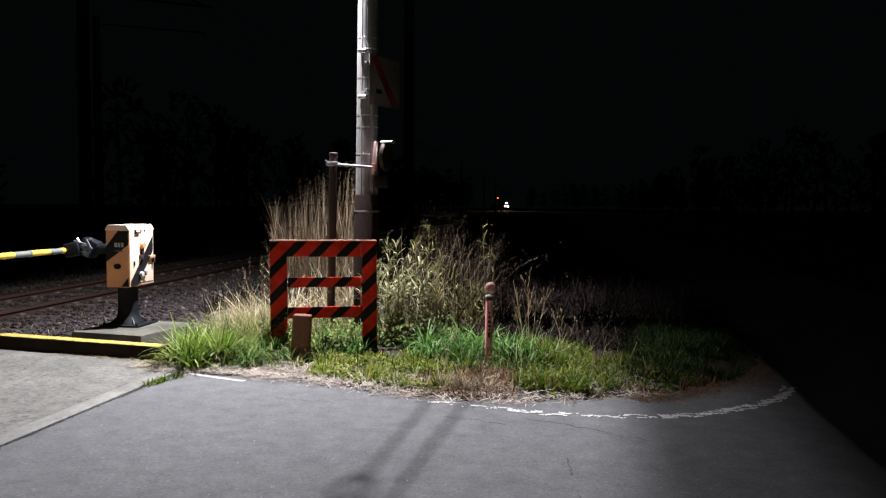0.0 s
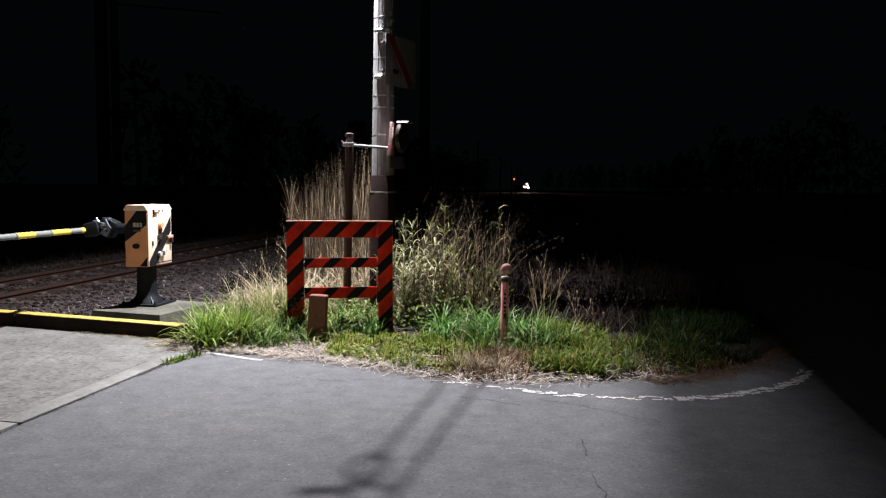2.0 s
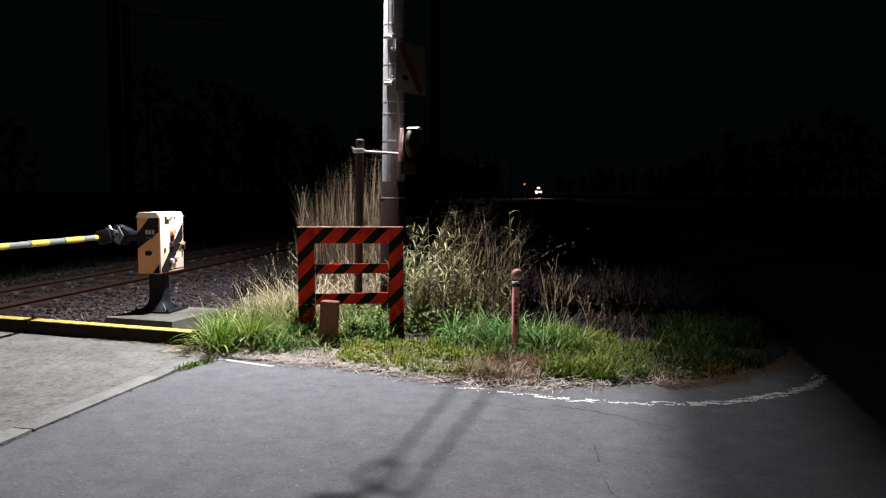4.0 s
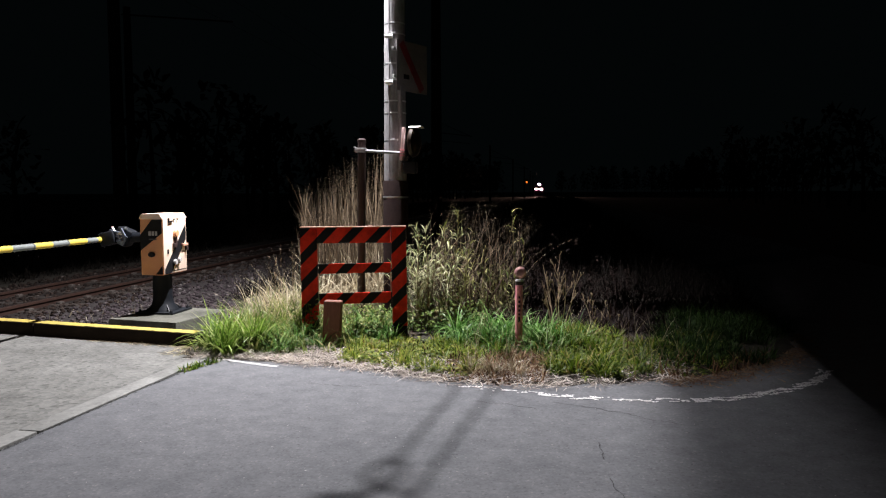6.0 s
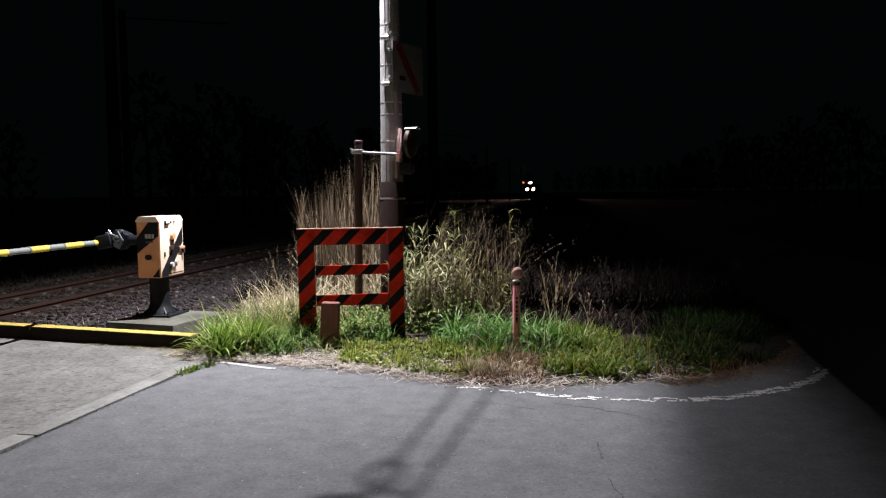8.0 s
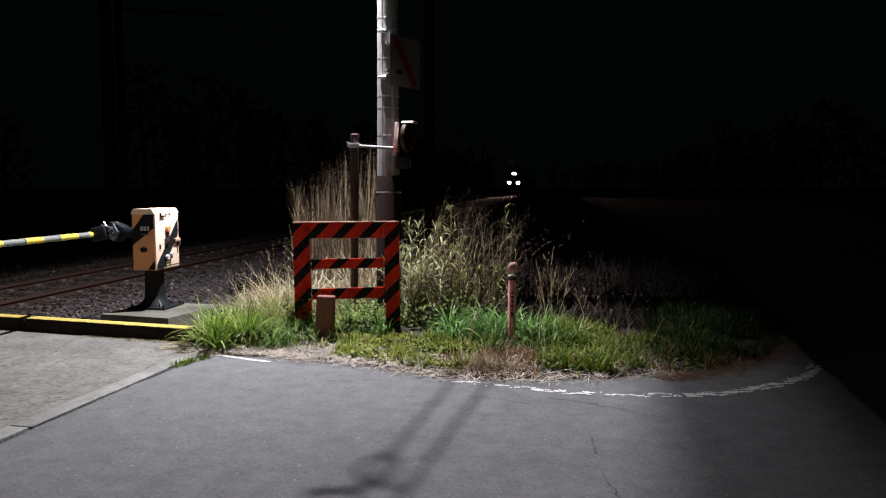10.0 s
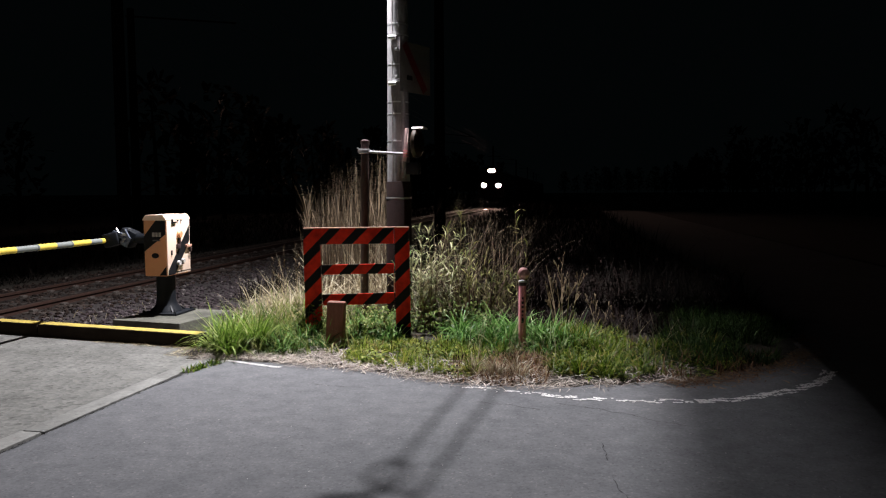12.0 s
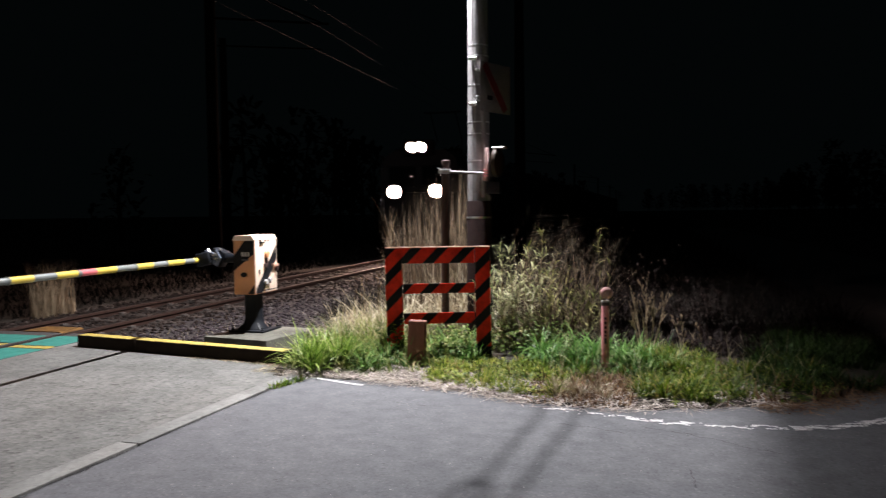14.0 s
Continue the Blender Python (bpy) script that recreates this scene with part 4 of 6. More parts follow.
def shadow_cables():
    """Two unseen cables from the pole, with splice and loop, shaped to cast road shadows."""
    for course in (((-2.07, 8.23), (-2.119, 7.63), (-2.144, 7.32), (-2.17, 6.9)), ((-2.0, 8.23), (-2.064, 7.62), (-2.104, 7.24), (-2.13, 6.9))):
        x1 = course[-1][0]
        pts = [(x, y, 4.42) for x, y in course] + [(x1 - 0.12, 5.0, 4.43), (x1 - 0.3, 0.0, 4.9), (x1 - 0.7, -12.0, 5.9)]
        tagged(mesh_object("overhead_cable", tube(pts, 0.0033, 8), WIRE), "unseen black cable from the pole, casting a line of shadow", "cable", "cables from the utility pole")
    ob = thing("cable_loop", pose(0, 0, 0), "unseen cable loop and splice, shaped for the ringed shadow", "cable loop")
    loop = [(-2.149 + 0.021 * math.cos(a), 7.262 + 0.040 * math.sin(a), 4.42) for a in [2 * math.pi * k / 20 for k in range(21)]]
    part("loop", tube(loop, 0.0034, 8), WIRE, ob)
    part("splice", tube([(-2.205, 7.180, 4.415), (-2.19, 7.186, 4.415), (-2.150, 7.200, 4.415)], [0.003, 0.0065, 0.005], 12), WIRE, ob)
    part("splice", tube([(-2.145, 7.215, 4.415), (-2.10, 7.205, 4.415)], [0.004, 0.004], 12), WIRE, ob)


# ------------------------------------------------------------------ train
def headlamp(parent, x, z, y, r):
    """A round lamp: lens widened for its glare, deep barrel added to narrow the beam."""
    barrel = lathe([(r + 0.045, -0.10), (r + 0.045, 0.33), (r + 0.015, 0.335), (r + 0.012, 0.0), (r * 0.2, -0.004)], 24, (x, y, z), pose(0, 0, 0, 90, 0, 0))
    rim = part("headlamp", barrel, STEEL_BLACK, parent, "added deep black barrel that narrows the beam")
    part("lens", lathe([(r, 0.006), (r * 0.8, 0.028), (r * 0.3, 0.038)], 24, (x, y, z), pose(0, 0, 0, 90, 0, 0)), HEADLIGHT, rim, "glaring warm white lens")


def locomotive():
    """Box-cab locomotive; its front face is at the origin, it runs towards -y."""
    ob = thing("locomotive", pose(TRACK_X, 300, 0), "dark box-cab locomotive with three glaring headlamps", "locomotive")
    shape = [(-1.40, 1.0), (1.40, 1.0), (1.42, 1.6), (1.40, 2.9), (1.28, 3.35), (0.9, 3.62), (-0.9, 3.62), (-1.28, 3.35), (-1.40, 2.9), (-1.42, 1.6)]
    part("body", prism(shape, 15.5), LOCO_PAINT, ob)
    part("cream_band", box(2.86, 15.4, 0.30, (0, 7.75, 1.95), 0.01), LOCO_BAND, ob)
    nose = box(2.7, 0.22, 1.15, (0, -0.06, 1.6), 0.06)
    part("nose", nose, LOCO_PAINT, ob)
    for sx in (-1, 1):
        w = part("windscreen", box(0.98, 0.05, 0.66, (sx * 0.60, -0.012, 2.72), 0.03), GLASS_DARK, ob)
        for z in (3.07, 2.37):
            part("frame_bar", box(1.08, 0.03, 0.05, (sx * 0.60, -0.03, z), 0.01), STEEL_BLACK, w)
        part("wiper", tube([(sx * 0.5, -0.06, 2.42), (sx * 0.72, -0.06, 2.9)], 0.012, 6), STEEL_BLACK, ob)
        headlamp(ob, sx * 0.735, 2.19, -0.20, 0.21)
        part("handrail", tube([(sx * 1.25, -0.22, 1.2), (sx * 1.25, -0.28, 1.4), (sx * 1.25, -0.28, 2.0), (sx * 1.25, -0.20, 2.15)], 0.018, 8), GALVANISED, ob)
        part("step", box(0.35, 0.25, 0.05, (sx * 1.15, -0.10, 0.55), 0.01), UNDERFRAME, ob)
        part("buffer_hose", tube([(sx * 0.5, -0.2, 0.95), (sx * 0.52, -0.32, 0.7), (sx * 0.45, -0.25, 0.5)], 0.025, 8), WIRE, ob)
        part("door", box(0.05, 0.62, 1.8, (sx * 1.405, 0.9, 2.0), 0.01), LOCO_PAINT, ob)
    part("lamp_pod", box(1.1, 0.35, 0.56, (0, 0.02, 3.68), 0.08, 3), LOCO_PAINT, ob)
    for sx in (-1, 1):
        headlamp(ob, 0.05 + sx * 0.165, 3.68, -0.17, 0.15)
    part("buffer_beam", box(2.7, 0.25, 0.42, (0, -0.02, 0.86), 0.03), UNDERFRAME, ob)
    part("coupler", joined(box(0.22, 0.5, 0.22, (0, -0.30, 0.80), 0.03), box(0.34, 0.18, 0.30, (0, -0.52, 0.80), 0.05)), UNDERFRAME, ob)
    part("snow_plough", box(2.4, 0.12, 0.35, (0, 0.05, 0.32), 0.03), UNDERFRAME, ob)
    part("underframe", box(2.3, 14.6, 0.5, (0, 7.8, 0.85), 0.03), UNDERFRAME, ob)
    for y in (2.6, 12.9):
        bg = part("bogie", box(2.0, 3.4, 0.35, (0, y, 0.55), 0.04), UNDERFRAME, ob)
        for dy in (-1.2, 1.2):
            for sx in (-1, 1):
                part("wheel", lathe([(0.56, -0.06), (0.53, -0.02), (0.53, 0.06)], 24, (sx * 0.54, y + dy, 0.535), pose(0, 0, 0, 0, 90 * sx, 0)), RUST, bg)
    part("pantograph", joined(tube([(-0.7, 3.2, 3.7), (-0.5, 4.2, 4.3), (-0.5, 3.2, 5.28), (0.5, 3.2, 5.28), (0.5, 4.2, 4.3), (0.7, 3.2, 3.7)], 0.025, 6), box(1.5, 0.08, 0.05, (0, 3.2, 5.30), 0.01)), UNDERFRAME, ob)
    return ob


def wagon():
    ob = thing("container_wagon", pose(TRACK_X, 330, 0), "flat railway wagon loaded with dull red containers", "freight wagon", "wagons of the freight train")
    part("deck", box(2.5, 19.4, 0.25, (0, 9.9, 0.95), 0.03), UNDERFRAME, ob)
    for k in range(5):
        c = part("container", box(2.42, 3.66, 2.5, (0, 1.95 + 3.82 * k + 0.2, 2.33), 0.04), CONTAINER_PAINT, ob)
        for j in range(7):
            part("rib", box(2.48, 0.09, 2.2, (0, 0.6 + 3.82 * k + 0.2 + 0.45 * j, 2.33), 0.02), CONTAINER_PAINT, c)
    for y in (2.8, 17.0):
        bg = part("bogie", box(2.0, 2.4, 0.5, (0, y, 0.55), 0.05), UNDERFRAME, ob)
        for dy in (-0.85, 0.85):
            for sx in (-1, 1):
                part("wheel", lathe([(0.43, -0.06), (0.405, -0.02), (0.405, 0.06)], 20, (sx * 0.54, y + dy, 0.41), pose(0, 0, 0, 0, 90 * sx, 0)), RUST, bg)
    part("coupler", box(0.25, 0.9, 0.22, (0, -0.1, 0.85), 0.03), UNDERFRAME, ob)
    return ob


# ------------------------------------------------------------------ line-side things
def railway_signal():
    ob = thing("railway_signal", pose(-11.6, 252, -0.2), "railway colour-light signal showing amber on a mast", "railway signal")
    part("mast", lathe([(0.09, 0), (0.09, 5.4)], 12), GALVANISED, ob)
    head = part("signal_head", box(0.75, 0.12, 1.7, (0, -0.12, 5.0), 0.1), BLACK_PAINT, ob)
    part("lamp", lathe([(0.30, 0), (0.25, 0.04), (0.05, 0.07)], 20, (0, -0.19, 4.85), pose(0, 0, 0, 90, 0, 0)), AMBER, head, "lit amber lamp")
    part("hood", box(0.34, 0.3, 0.02, (0, -0.3, 5.13), 0.005), BLACK_PAINT, head)


def catenary():
    mast = thing("catenary_mast", pose(-10.6, 16.9, -0.2), "tall dark mast carrying the railway's overhead wires", "catenary mast", "masts along the track")
    part("mast", lathe([(0.16, 0), (0.13, 8.2)], 16), NEAR_BLACK, mast)
    part("bracket", tube([(0, 0, 6.6), (3.2, 0, 6.2)], 0.03, 8), NEAR_BLACK, mast)
    part("stay", tube([(0, 0, 7.6), (3.0, 0, 6.25)], 0.02, 8), NEAR_BLACK, mast)
    part("steady_arm", tube([(0.2, 0, 5.9), (3.0, 0, 5.62)], 0.02, 8), NEAR_BLACK, mast)
    for k in (1, 2, 3, 4, 5, 6):
        copy_thing(mast, pose(-2.97 + track_x(16.9 + 45 * k), 16.9 + 45 * k, -0.2))
    copy_thing(mast, pose(-10.6, -28.1, -0.2))
    pole = thing("lineside_pole", pose(-13.6, 22.4, -0.2), "slim dark pole beyond the railway", "pole")
    part("shaft", lathe([(0.15, 0), (0.11, 7.5)], 16), NEAR_BLACK, pole)
    part("crossarm", box(1.2, 0.08, 0.08, (0, -0.15, 3.9), 0.01), NEAR_BLACK, pole)
    for x, z, sag, r in ((TRACK_X, 5.36, 0.0, 0.0035), (TRACK_X, 5.95, 0.35, 0.0035), (TRACK_X + 0.1, 6.32, 0.1, 0.0028)):
        pts = []
        for k in range(-2, 8):
            for s in range(6):
                f = s / 6
                pts.append((x - TRACK_X + track_x(-28.1 + 45 * (k + f)), -28.1 + 45 * (k + f), z - sag * 4 * f * (1 - f)))
        tagged(mesh_object("overhead_wire", tube(pts, r, 6), COPPER), "thin overhead wire strung above the railway track", "overhead wire", "wires over the track")


def trackside_pole():
    """A bare pole on the near side of the track, which hides the train's lamps in turn."""
    ob = thing("trackside_pole", pose(-3.49, 21.0, -0.1), "slim dark concrete pole beside the track", "pole")
    part("shaft", lathe([(0.165, 0), (0.125, 7.6)], 20), NEAR_BLACK, ob)
    part("pole_cap", lathe([(0.13, 7.6), (0.12, 7.64), (0.04, 7.66)], 20), NEAR_BLACK, ob)
    for z in (2.2, 4.6):
        part("steel_band", lathe([(0.16 - 0.005 * z, z), (0.168 - 0.005 * z, z + 0.004), (0.168 - 0.005 * z, z + 0.03), (0.16 - 0.005 * z, z + 0.034)], 20), NEAR_BLACK, ob)


def assumed_lamp():
    """An assumed warm lamp on a post, unseen behind the eye."""
    ob = thing("assumed_lamp", pose(FAR_LAMP.x, FAR_LAMP.y, 0), "assumed warm lamp on a plain post, unseen behind the eye", "street lamp")
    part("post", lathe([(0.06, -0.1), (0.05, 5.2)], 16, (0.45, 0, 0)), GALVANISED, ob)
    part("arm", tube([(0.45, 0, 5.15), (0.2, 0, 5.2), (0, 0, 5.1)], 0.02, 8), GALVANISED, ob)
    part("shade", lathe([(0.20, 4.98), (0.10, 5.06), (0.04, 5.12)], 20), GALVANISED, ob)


# ------------------------------------------------------------------ plants
def blades(name, roots, heights, widths, material, label, lean=0.5, droop=0.5, seed=1, rows=4, category="grass", heading=None, spread=6.283, lying=False, leaf=False):
    """Many curved, tapering blades in one mesh. roots: (n, 3)."""
    rng = np.random.RandomState(seed)
    n = len(roots)
    az = rng.uniform(0, 6.283, n) if heading is None else heading + rng.uniform(-spread / 2, spread / 2, n)
    tilt = np.abs(rng.normal(0, lean, n))
    if lying:
        tilt = rng.normal(1.40, 0.13, n)
    bend = droop * rng.uniform(0.3, 1.4, n)
    out = np.stack([np.cos(az), np.sin(az), np.zeros(n)], 1)
    face = az + 1.571 + rng.normal(0, 0.45, n)
    side = np.stack([np.cos(face), np.sin(face), np.zeros(n)], 1)
    centre = np.array(roots, float)
    verts = np.zeros((n, 2 * rows - 1, 3))
    step = heights / (rows - 1)
    for k in range(rows):
        f = k / (rows - 1)
        w = widths * (0.3 + 2.6 * f * (1 - f) ** 0.8) if leaf else widths * (1 - f ** 1.6)
        if k < rows - 1:
            verts[:, 2 * k] = centre - side * (w / 2)[:, None]
            verts[:, 2 * k + 1] = centre + side * (w / 2)[:, None]
        else:
            verts[:, 2 * k] = centre
        ang = tilt + bend * (k + 1) / (rows - 1)
        centre = centre + (out * np.sin(ang)[:, None] + np.array([0, 0, 1]) * np.cos(ang)[:, None]) * step[:, None]
    verts[:, :, 2] = np.maximum(verts[:, :, 2], np.array(roots, float)[:, 2:3] - 0.012)
    pattern = [(2 * k, 2 * k + 1, 2 * k + 3, 2 * k + 2) for k in range(rows - 2)]
    base = np.arange(n)[:, None] * (2 * rows - 1)
    faces = []
    for p in pattern:
        faces += (base + np.array(p)).tolist()
    faces += (base + np.array((2 * rows - 4, 2 * rows - 3, 2 * rows - 2))).tolist()
    ob = raw_object(name, verts.reshape(-1, 3).tolist(), faces, material)
    return tagged(ob, label, category, kind="stuff")


def scatter(n, x0, x1, y0, y1, seed, keep=None):
    """Places on the verge inside a rectangle, thinned by keep(x, y) -> chance."""
    rng = np.random.RandomState(seed)
    x, y = rng.uniform(x0, x1, n), rng.uniform(y0, y1, n)
    ok = inside(x, y) > 0.0
    if keep is not None:
        ok &= rng.rand(n) < keep(x, y)
    x, y = x[ok], y[ok]
    return np.stack([x, y, verge_height(x, y) - 0.01], 1)


def clump(spots, n, radius, seed):
    rng = np.random.RandomState(seed)
    out = []
    for cx, cy, r in spots:
        a, d = rng.uniform(0, 6.283, n), r * radius * np.sqrt(rng.rand(n))
        out.append(np.stack([cx + d * np.cos(a), cy + d * np.sin(a)], 1))
    p = np.concatenate(out)
    return np.column_stack([p, verge_height(p[:, 0], p[:, 1]) - 0.01])


def tuft_field(centres, n, radius, seed):
    """Blades in tufts: their roots and the way each leans, away from its tuft's middle."""
    rng = np.random.RandomState(seed)
    m = len(centres)
    a, d = rng.uniform(0, 6.283, (m, n)), np.sqrt(rng.rand(m, n)) * radius * rng.uniform(0.5, 1.5, (m, 1))
    x, y = centres[:, :1] + d * np.cos(a), centres[:, 1:2] + d * np.sin(a)
    x, y = x.ravel(), y.ravel()
    return np.column_stack([x, y, verge_height(x, y) - 0.008]), a.ravel()


def smooth_noise(x, y, s, off):
    return np.array([noise.noise((a * s, b * s, off)) for a, b in zip(x, y)]) * 0.5 + 0.5


def patchy(x, y, s, off, low, high):
    """0 to 1 in uneven patches."""
    return np.clip((smooth_noise(x, y, s, off) - low) / (high - low), 0, 1)


def grasses():
    rng = np.random.RandomState(11)

    def tufts(name, centres, n, radius, low, high, thin, broad, material, label, lean=0.45, droop=1.5, rows=6, spread=1.7, seed=1, lump=None, category="grass"):
        """Separate tufts of arching blades, each leaning away from its tuft's middle."""
        p, way = tuft_field(np.asarray(centres, float), n, radius, seed)
        h = rng.uniform(low, high, len(p))
        if lump is not None:
            h = h * np.repeat(lump, n)
        return blades(name, p, h, rng.uniform(thin, broad, len(p)), material, label, lean, droop, seed + 1, rows, category, heading=way, spread=spread)

    def around(spots, each, wide):
        return np.concatenate([np.array([(x + rng.normal(0, wide * r), y + rng.normal(0, wide * r)) for _ in range(each)]) for x, y, r in spots])

    # near-black dead thatch over the whole bank, to keep its soil from showing pale
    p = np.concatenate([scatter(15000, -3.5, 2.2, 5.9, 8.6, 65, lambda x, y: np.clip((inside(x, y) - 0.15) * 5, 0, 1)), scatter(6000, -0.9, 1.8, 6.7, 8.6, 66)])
    blades("dead_thatch", p, rng.uniform(0.05, 0.22, len(p)), rng.uniform(0.006, 0.016, len(p)), THATCH, "near-black dead thatch covering the soil of the bank", 1.1, 0.4, 67, 4, "thatch", lying=True)
    # bleached straw mat along the edge of the road
    p = scatter(27000, -3.2, 1.0, 5.5, 6.6, 61, lambda x, y: np.clip(1.3 - 1.9 * inside(x, y), 0.05, 1) * np.where(x < -0.9, 1.0, 0.5) * (0.35 + 0.65 * patchy(x, y, 4.0, 40, 0.3, 0.55)))
    p[:, 2] += rng.uniform(0.0, 0.03, len(p))
    p[:, 1] -= 0.15 * (rng.rand(len(p)) ** 2) * np.where(p[:, 0] > -2.4, 1, 0.3)
    blades("straw_litter", p, rng.uniform(0.04, 0.17, len(p)), rng.uniform(0.003, 0.010, len(p)), BLEACHED, "bleached dead straw littering the verge edge", 1.25, 0.2, 62, 3, "straw", lying=True)
    # yellow-green weeds between the stub post and the withered patch
    c = scatter(1300, -1.85, -0.70, 5.72, 6.75, 21, lambda x, y: np.clip((inside(x, y) - 0.13) * 6, 0, 1) * patchy(x, y, 4.2, 3, 0.44, 0.58))
    tufts("yellow_weeds", c, 12, 0.035, 0.04, 0.12, 0.008, 0.018, MOSSY_BLADE, "short yellow-green weeds along the road edge", 0.55, 1.1, 4, 2.4, 22, 0.6 + 0.9 * patchy(c[:, 0], c[:, 1], 6.0, 44, 0.3, 0.7), "weeds")
    stems = [(x, y, h) for x, y, h in zip(rng.uniform(-1.85, -0.7, 700), rng.uniform(5.68, 6.75, 700), rng.uniform(0.03, 0.10, 700)) if inside(x, y) > 0.12 and noise.noise((x * 3.4, y * 3.4, 2.0)) > -0.05]
    leaf_cloud("ground_cover", stems, 0.055, 0.023, 11, MOSSY_BLADE, "low yellow-green leafy ground cover", 43, 0.002)
    # dark seed heads standing in them
    bms = []
    for x, y in zip(rng.uniform(-1.75, -0.75, 34), rng.uniform(5.80, 6.6, 34)):
        if inside(x, y) < 0.08:
            continue
        z, h, a = float(verge_height(x, y)), rng.uniform(0.05, 0.13), rng.uniform(0, 6.28)
        tip = Vector((x + 0.02 * math.cos(a), y + 0.02 * math.sin(a), z + h))
        bms.append(tube([(x, y, z), tip], 0.0014, 3))
        bms.append(tube([tip, tip + Vector((0, 0, 0.008)), tip + Vector((0.001, 0, 0.014)), tip + Vector((0.001, 0, 0.021))], [0.002, 0.0055, 0.005, 0.001], 5))
    tagged(mesh_object("seed_heads", joined(*bms), SEED_HEAD), "dark brown seed heads on thin stalks among the weeds", "weeds", kind="stuff")
    # low mixed weeds at the slab's corner and before the barrier's left foot
    c = scatter(620, -3.35, -1.9, 6.0, 7.2, 25, lambda x, y: np.clip((inside(x, y) - 0.16) * 4, 0, 1) * np.where((x > -2.4) & (y < 6.55), 0.2, 1) * patchy(x, y, 3.6, 13, 0.42, 0.6))
    tufts("corner_grass", c, 14, 0.045, 0.08, 0.30, 0.008, 0.018, WEED_BLADE, "rough green and withered grass at the slab's corner", 0.5, 1.5, 5, 2.0, 26, 0.5 + 0.9 * patchy(c[:, 0], c[:, 1], 4.0, 46, 0.25, 0.75))
    # vivid tuft at the slab's corner
    tufts("tall_tuft", around([(-2.98, 6.45, 1.0), (-2.86, 6.55, 0.9), (-3.08, 6.62, 0.8)], 7, 0.10), 32, 0.045, 0.22, 0.52, 0.010, 0.021, TUFT_BLADE, "tall vivid green grass tuft at the slab's corner", 0.38, 1.5, 7, 1.3, 44)
    tufts("green_tussock", around([(-2.66, 6.72, 1.0), (-2.45, 6.86, 1.1), (-2.48, 6.62, 0.9), (-2.4, 6.8, 0.8), (-2.28, 6.72, 0.9), (-2.55, 6.50, 0.7), (-1.95, 6.95, 0.8), (-1.78, 7.0, 0.9), (-1.72, 6.85, 0.6), (-1.9, 7.25, 0.8)], 4, 0.09), 20, 0.04, 0.14, 0.36, 0.009, 0.018, LUSH_BLADE, "green grass tussocks about the barrier's feet", 0.45, 1.7, 6, 1.7, 47)
    # blue-green arching mound beside the marker post, and a taller tuft on its other side
    tufts("arching_grass", around([(-0.95, 6.98, 0.8), (-0.82, 6.85, 1.0), (-0.66, 7.05, 1.1), (-0.55, 6.88, 1.0), (-0.72, 7.3, 1.0), (-0.48, 7.25, 1.0), (-1.05, 7.2, 0.6)], 6, 0.10), 24, 0.05, 0.20, 0.46, 0.011, 0.022, LUSH_BLADE, "arching blue-green grass by the marker post", 0.55, 2.7, 9, 1.5, 41)
    tufts("post_tuft", around([(-0.15, 6.74, 0.9), (-0.04, 6.66, 1.0), (-0.16, 6.98, 0.9), (0.06, 6.80, 0.9), (-0.22, 7.1, 0.8)], 5, 0.07), 26, 0.045, 0.16, 0.40, 0.010, 0.020, LUSH_BLADE, "bright arching grass tuft beside the marker post", 0.45, 2.1, 8, 1.5, 85)
    c = scatter(420, -0.95, 0.0, 6.05, 6.9, 87, lambda x, y: np.clip((y - 6.15) * 3, 0, 1) * patchy(x, y, 3.5, 48, 0.35, 0.6))
    tufts("low_grass", c, 14, 0.05, 0.07, 0.20, 0.007, 0.015, GREEN_BLADE, "low green grass round the marker post", 0.5, 1.4, 5, 2.0, 88, np.where((abs(c[:, 0] + 0.36) < 0.14) & (c[:, 1] < 6.8), 0.35, 1.0))
    # withered patch before the marker post
    p = scatter(4300, -0.92, -0.12, 5.55, 6.45, 48, lambda x, y: np.clip(inside(x, y) * 8, 0.1, 1) * patchy(x, y, 3.4, 20, 0.30, 0.55))
    blades("withered_leaves", p, rng.uniform(0.04, 0.13, len(p)), rng.uniform(0.005, 0.016, len(p)), DEAD_LEAF, "withered brown leaves and stalks in the weeds", 0.9, 1.0, 49, 4, "dead leaves")
    tufts("withered_tuft", around([(-0.58, 5.78, 1.0), (-0.42, 5.86, 0.9), (-0.74, 5.92, 0.9)], 3, 0.06), 30, 0.04, 0.08, 0.22, 0.005, 0.011, STRAW, "half withered pale grass tufts at the road's edge", 0.5, 1.2, 6, 1.6, 90)
    # the bank beyond the marker post
    notch = lambda x, y: np.clip(((x - 0.76) ** 2 / 0.07 + (y - 7.95) ** 2 / 1.1) - 0.5, 0, 1)  # a bare dip behind the bank
    c = scatter(1000, -0.1, 1.35, 5.7, 7.6, 31, lambda x, y: np.clip((inside(x, y) - 0.06) * 4, 0, 1) * patchy(x, y, 4.4, 6, 0.45, 0.56) * notch(x, y))
    tufts("bank_grass", c, 22, 0.04, 0.07, 0.20, 0.008, 0.018, BANK_BLADE, "green roadside grass on the bank", 0.55, 1.25, 5, 1.6, 35, (0.45 + 1.0 * patchy(c[:, 0], c[:, 1], 3.4, 9, 0.25, 0.75)) * np.interp(c[:, 0] + 0.35 * (c[:, 1] - 6.8), [-0.1, 0.15, 0.70, 1.3], [1.0, 1.25, 0.55, 0.8]))
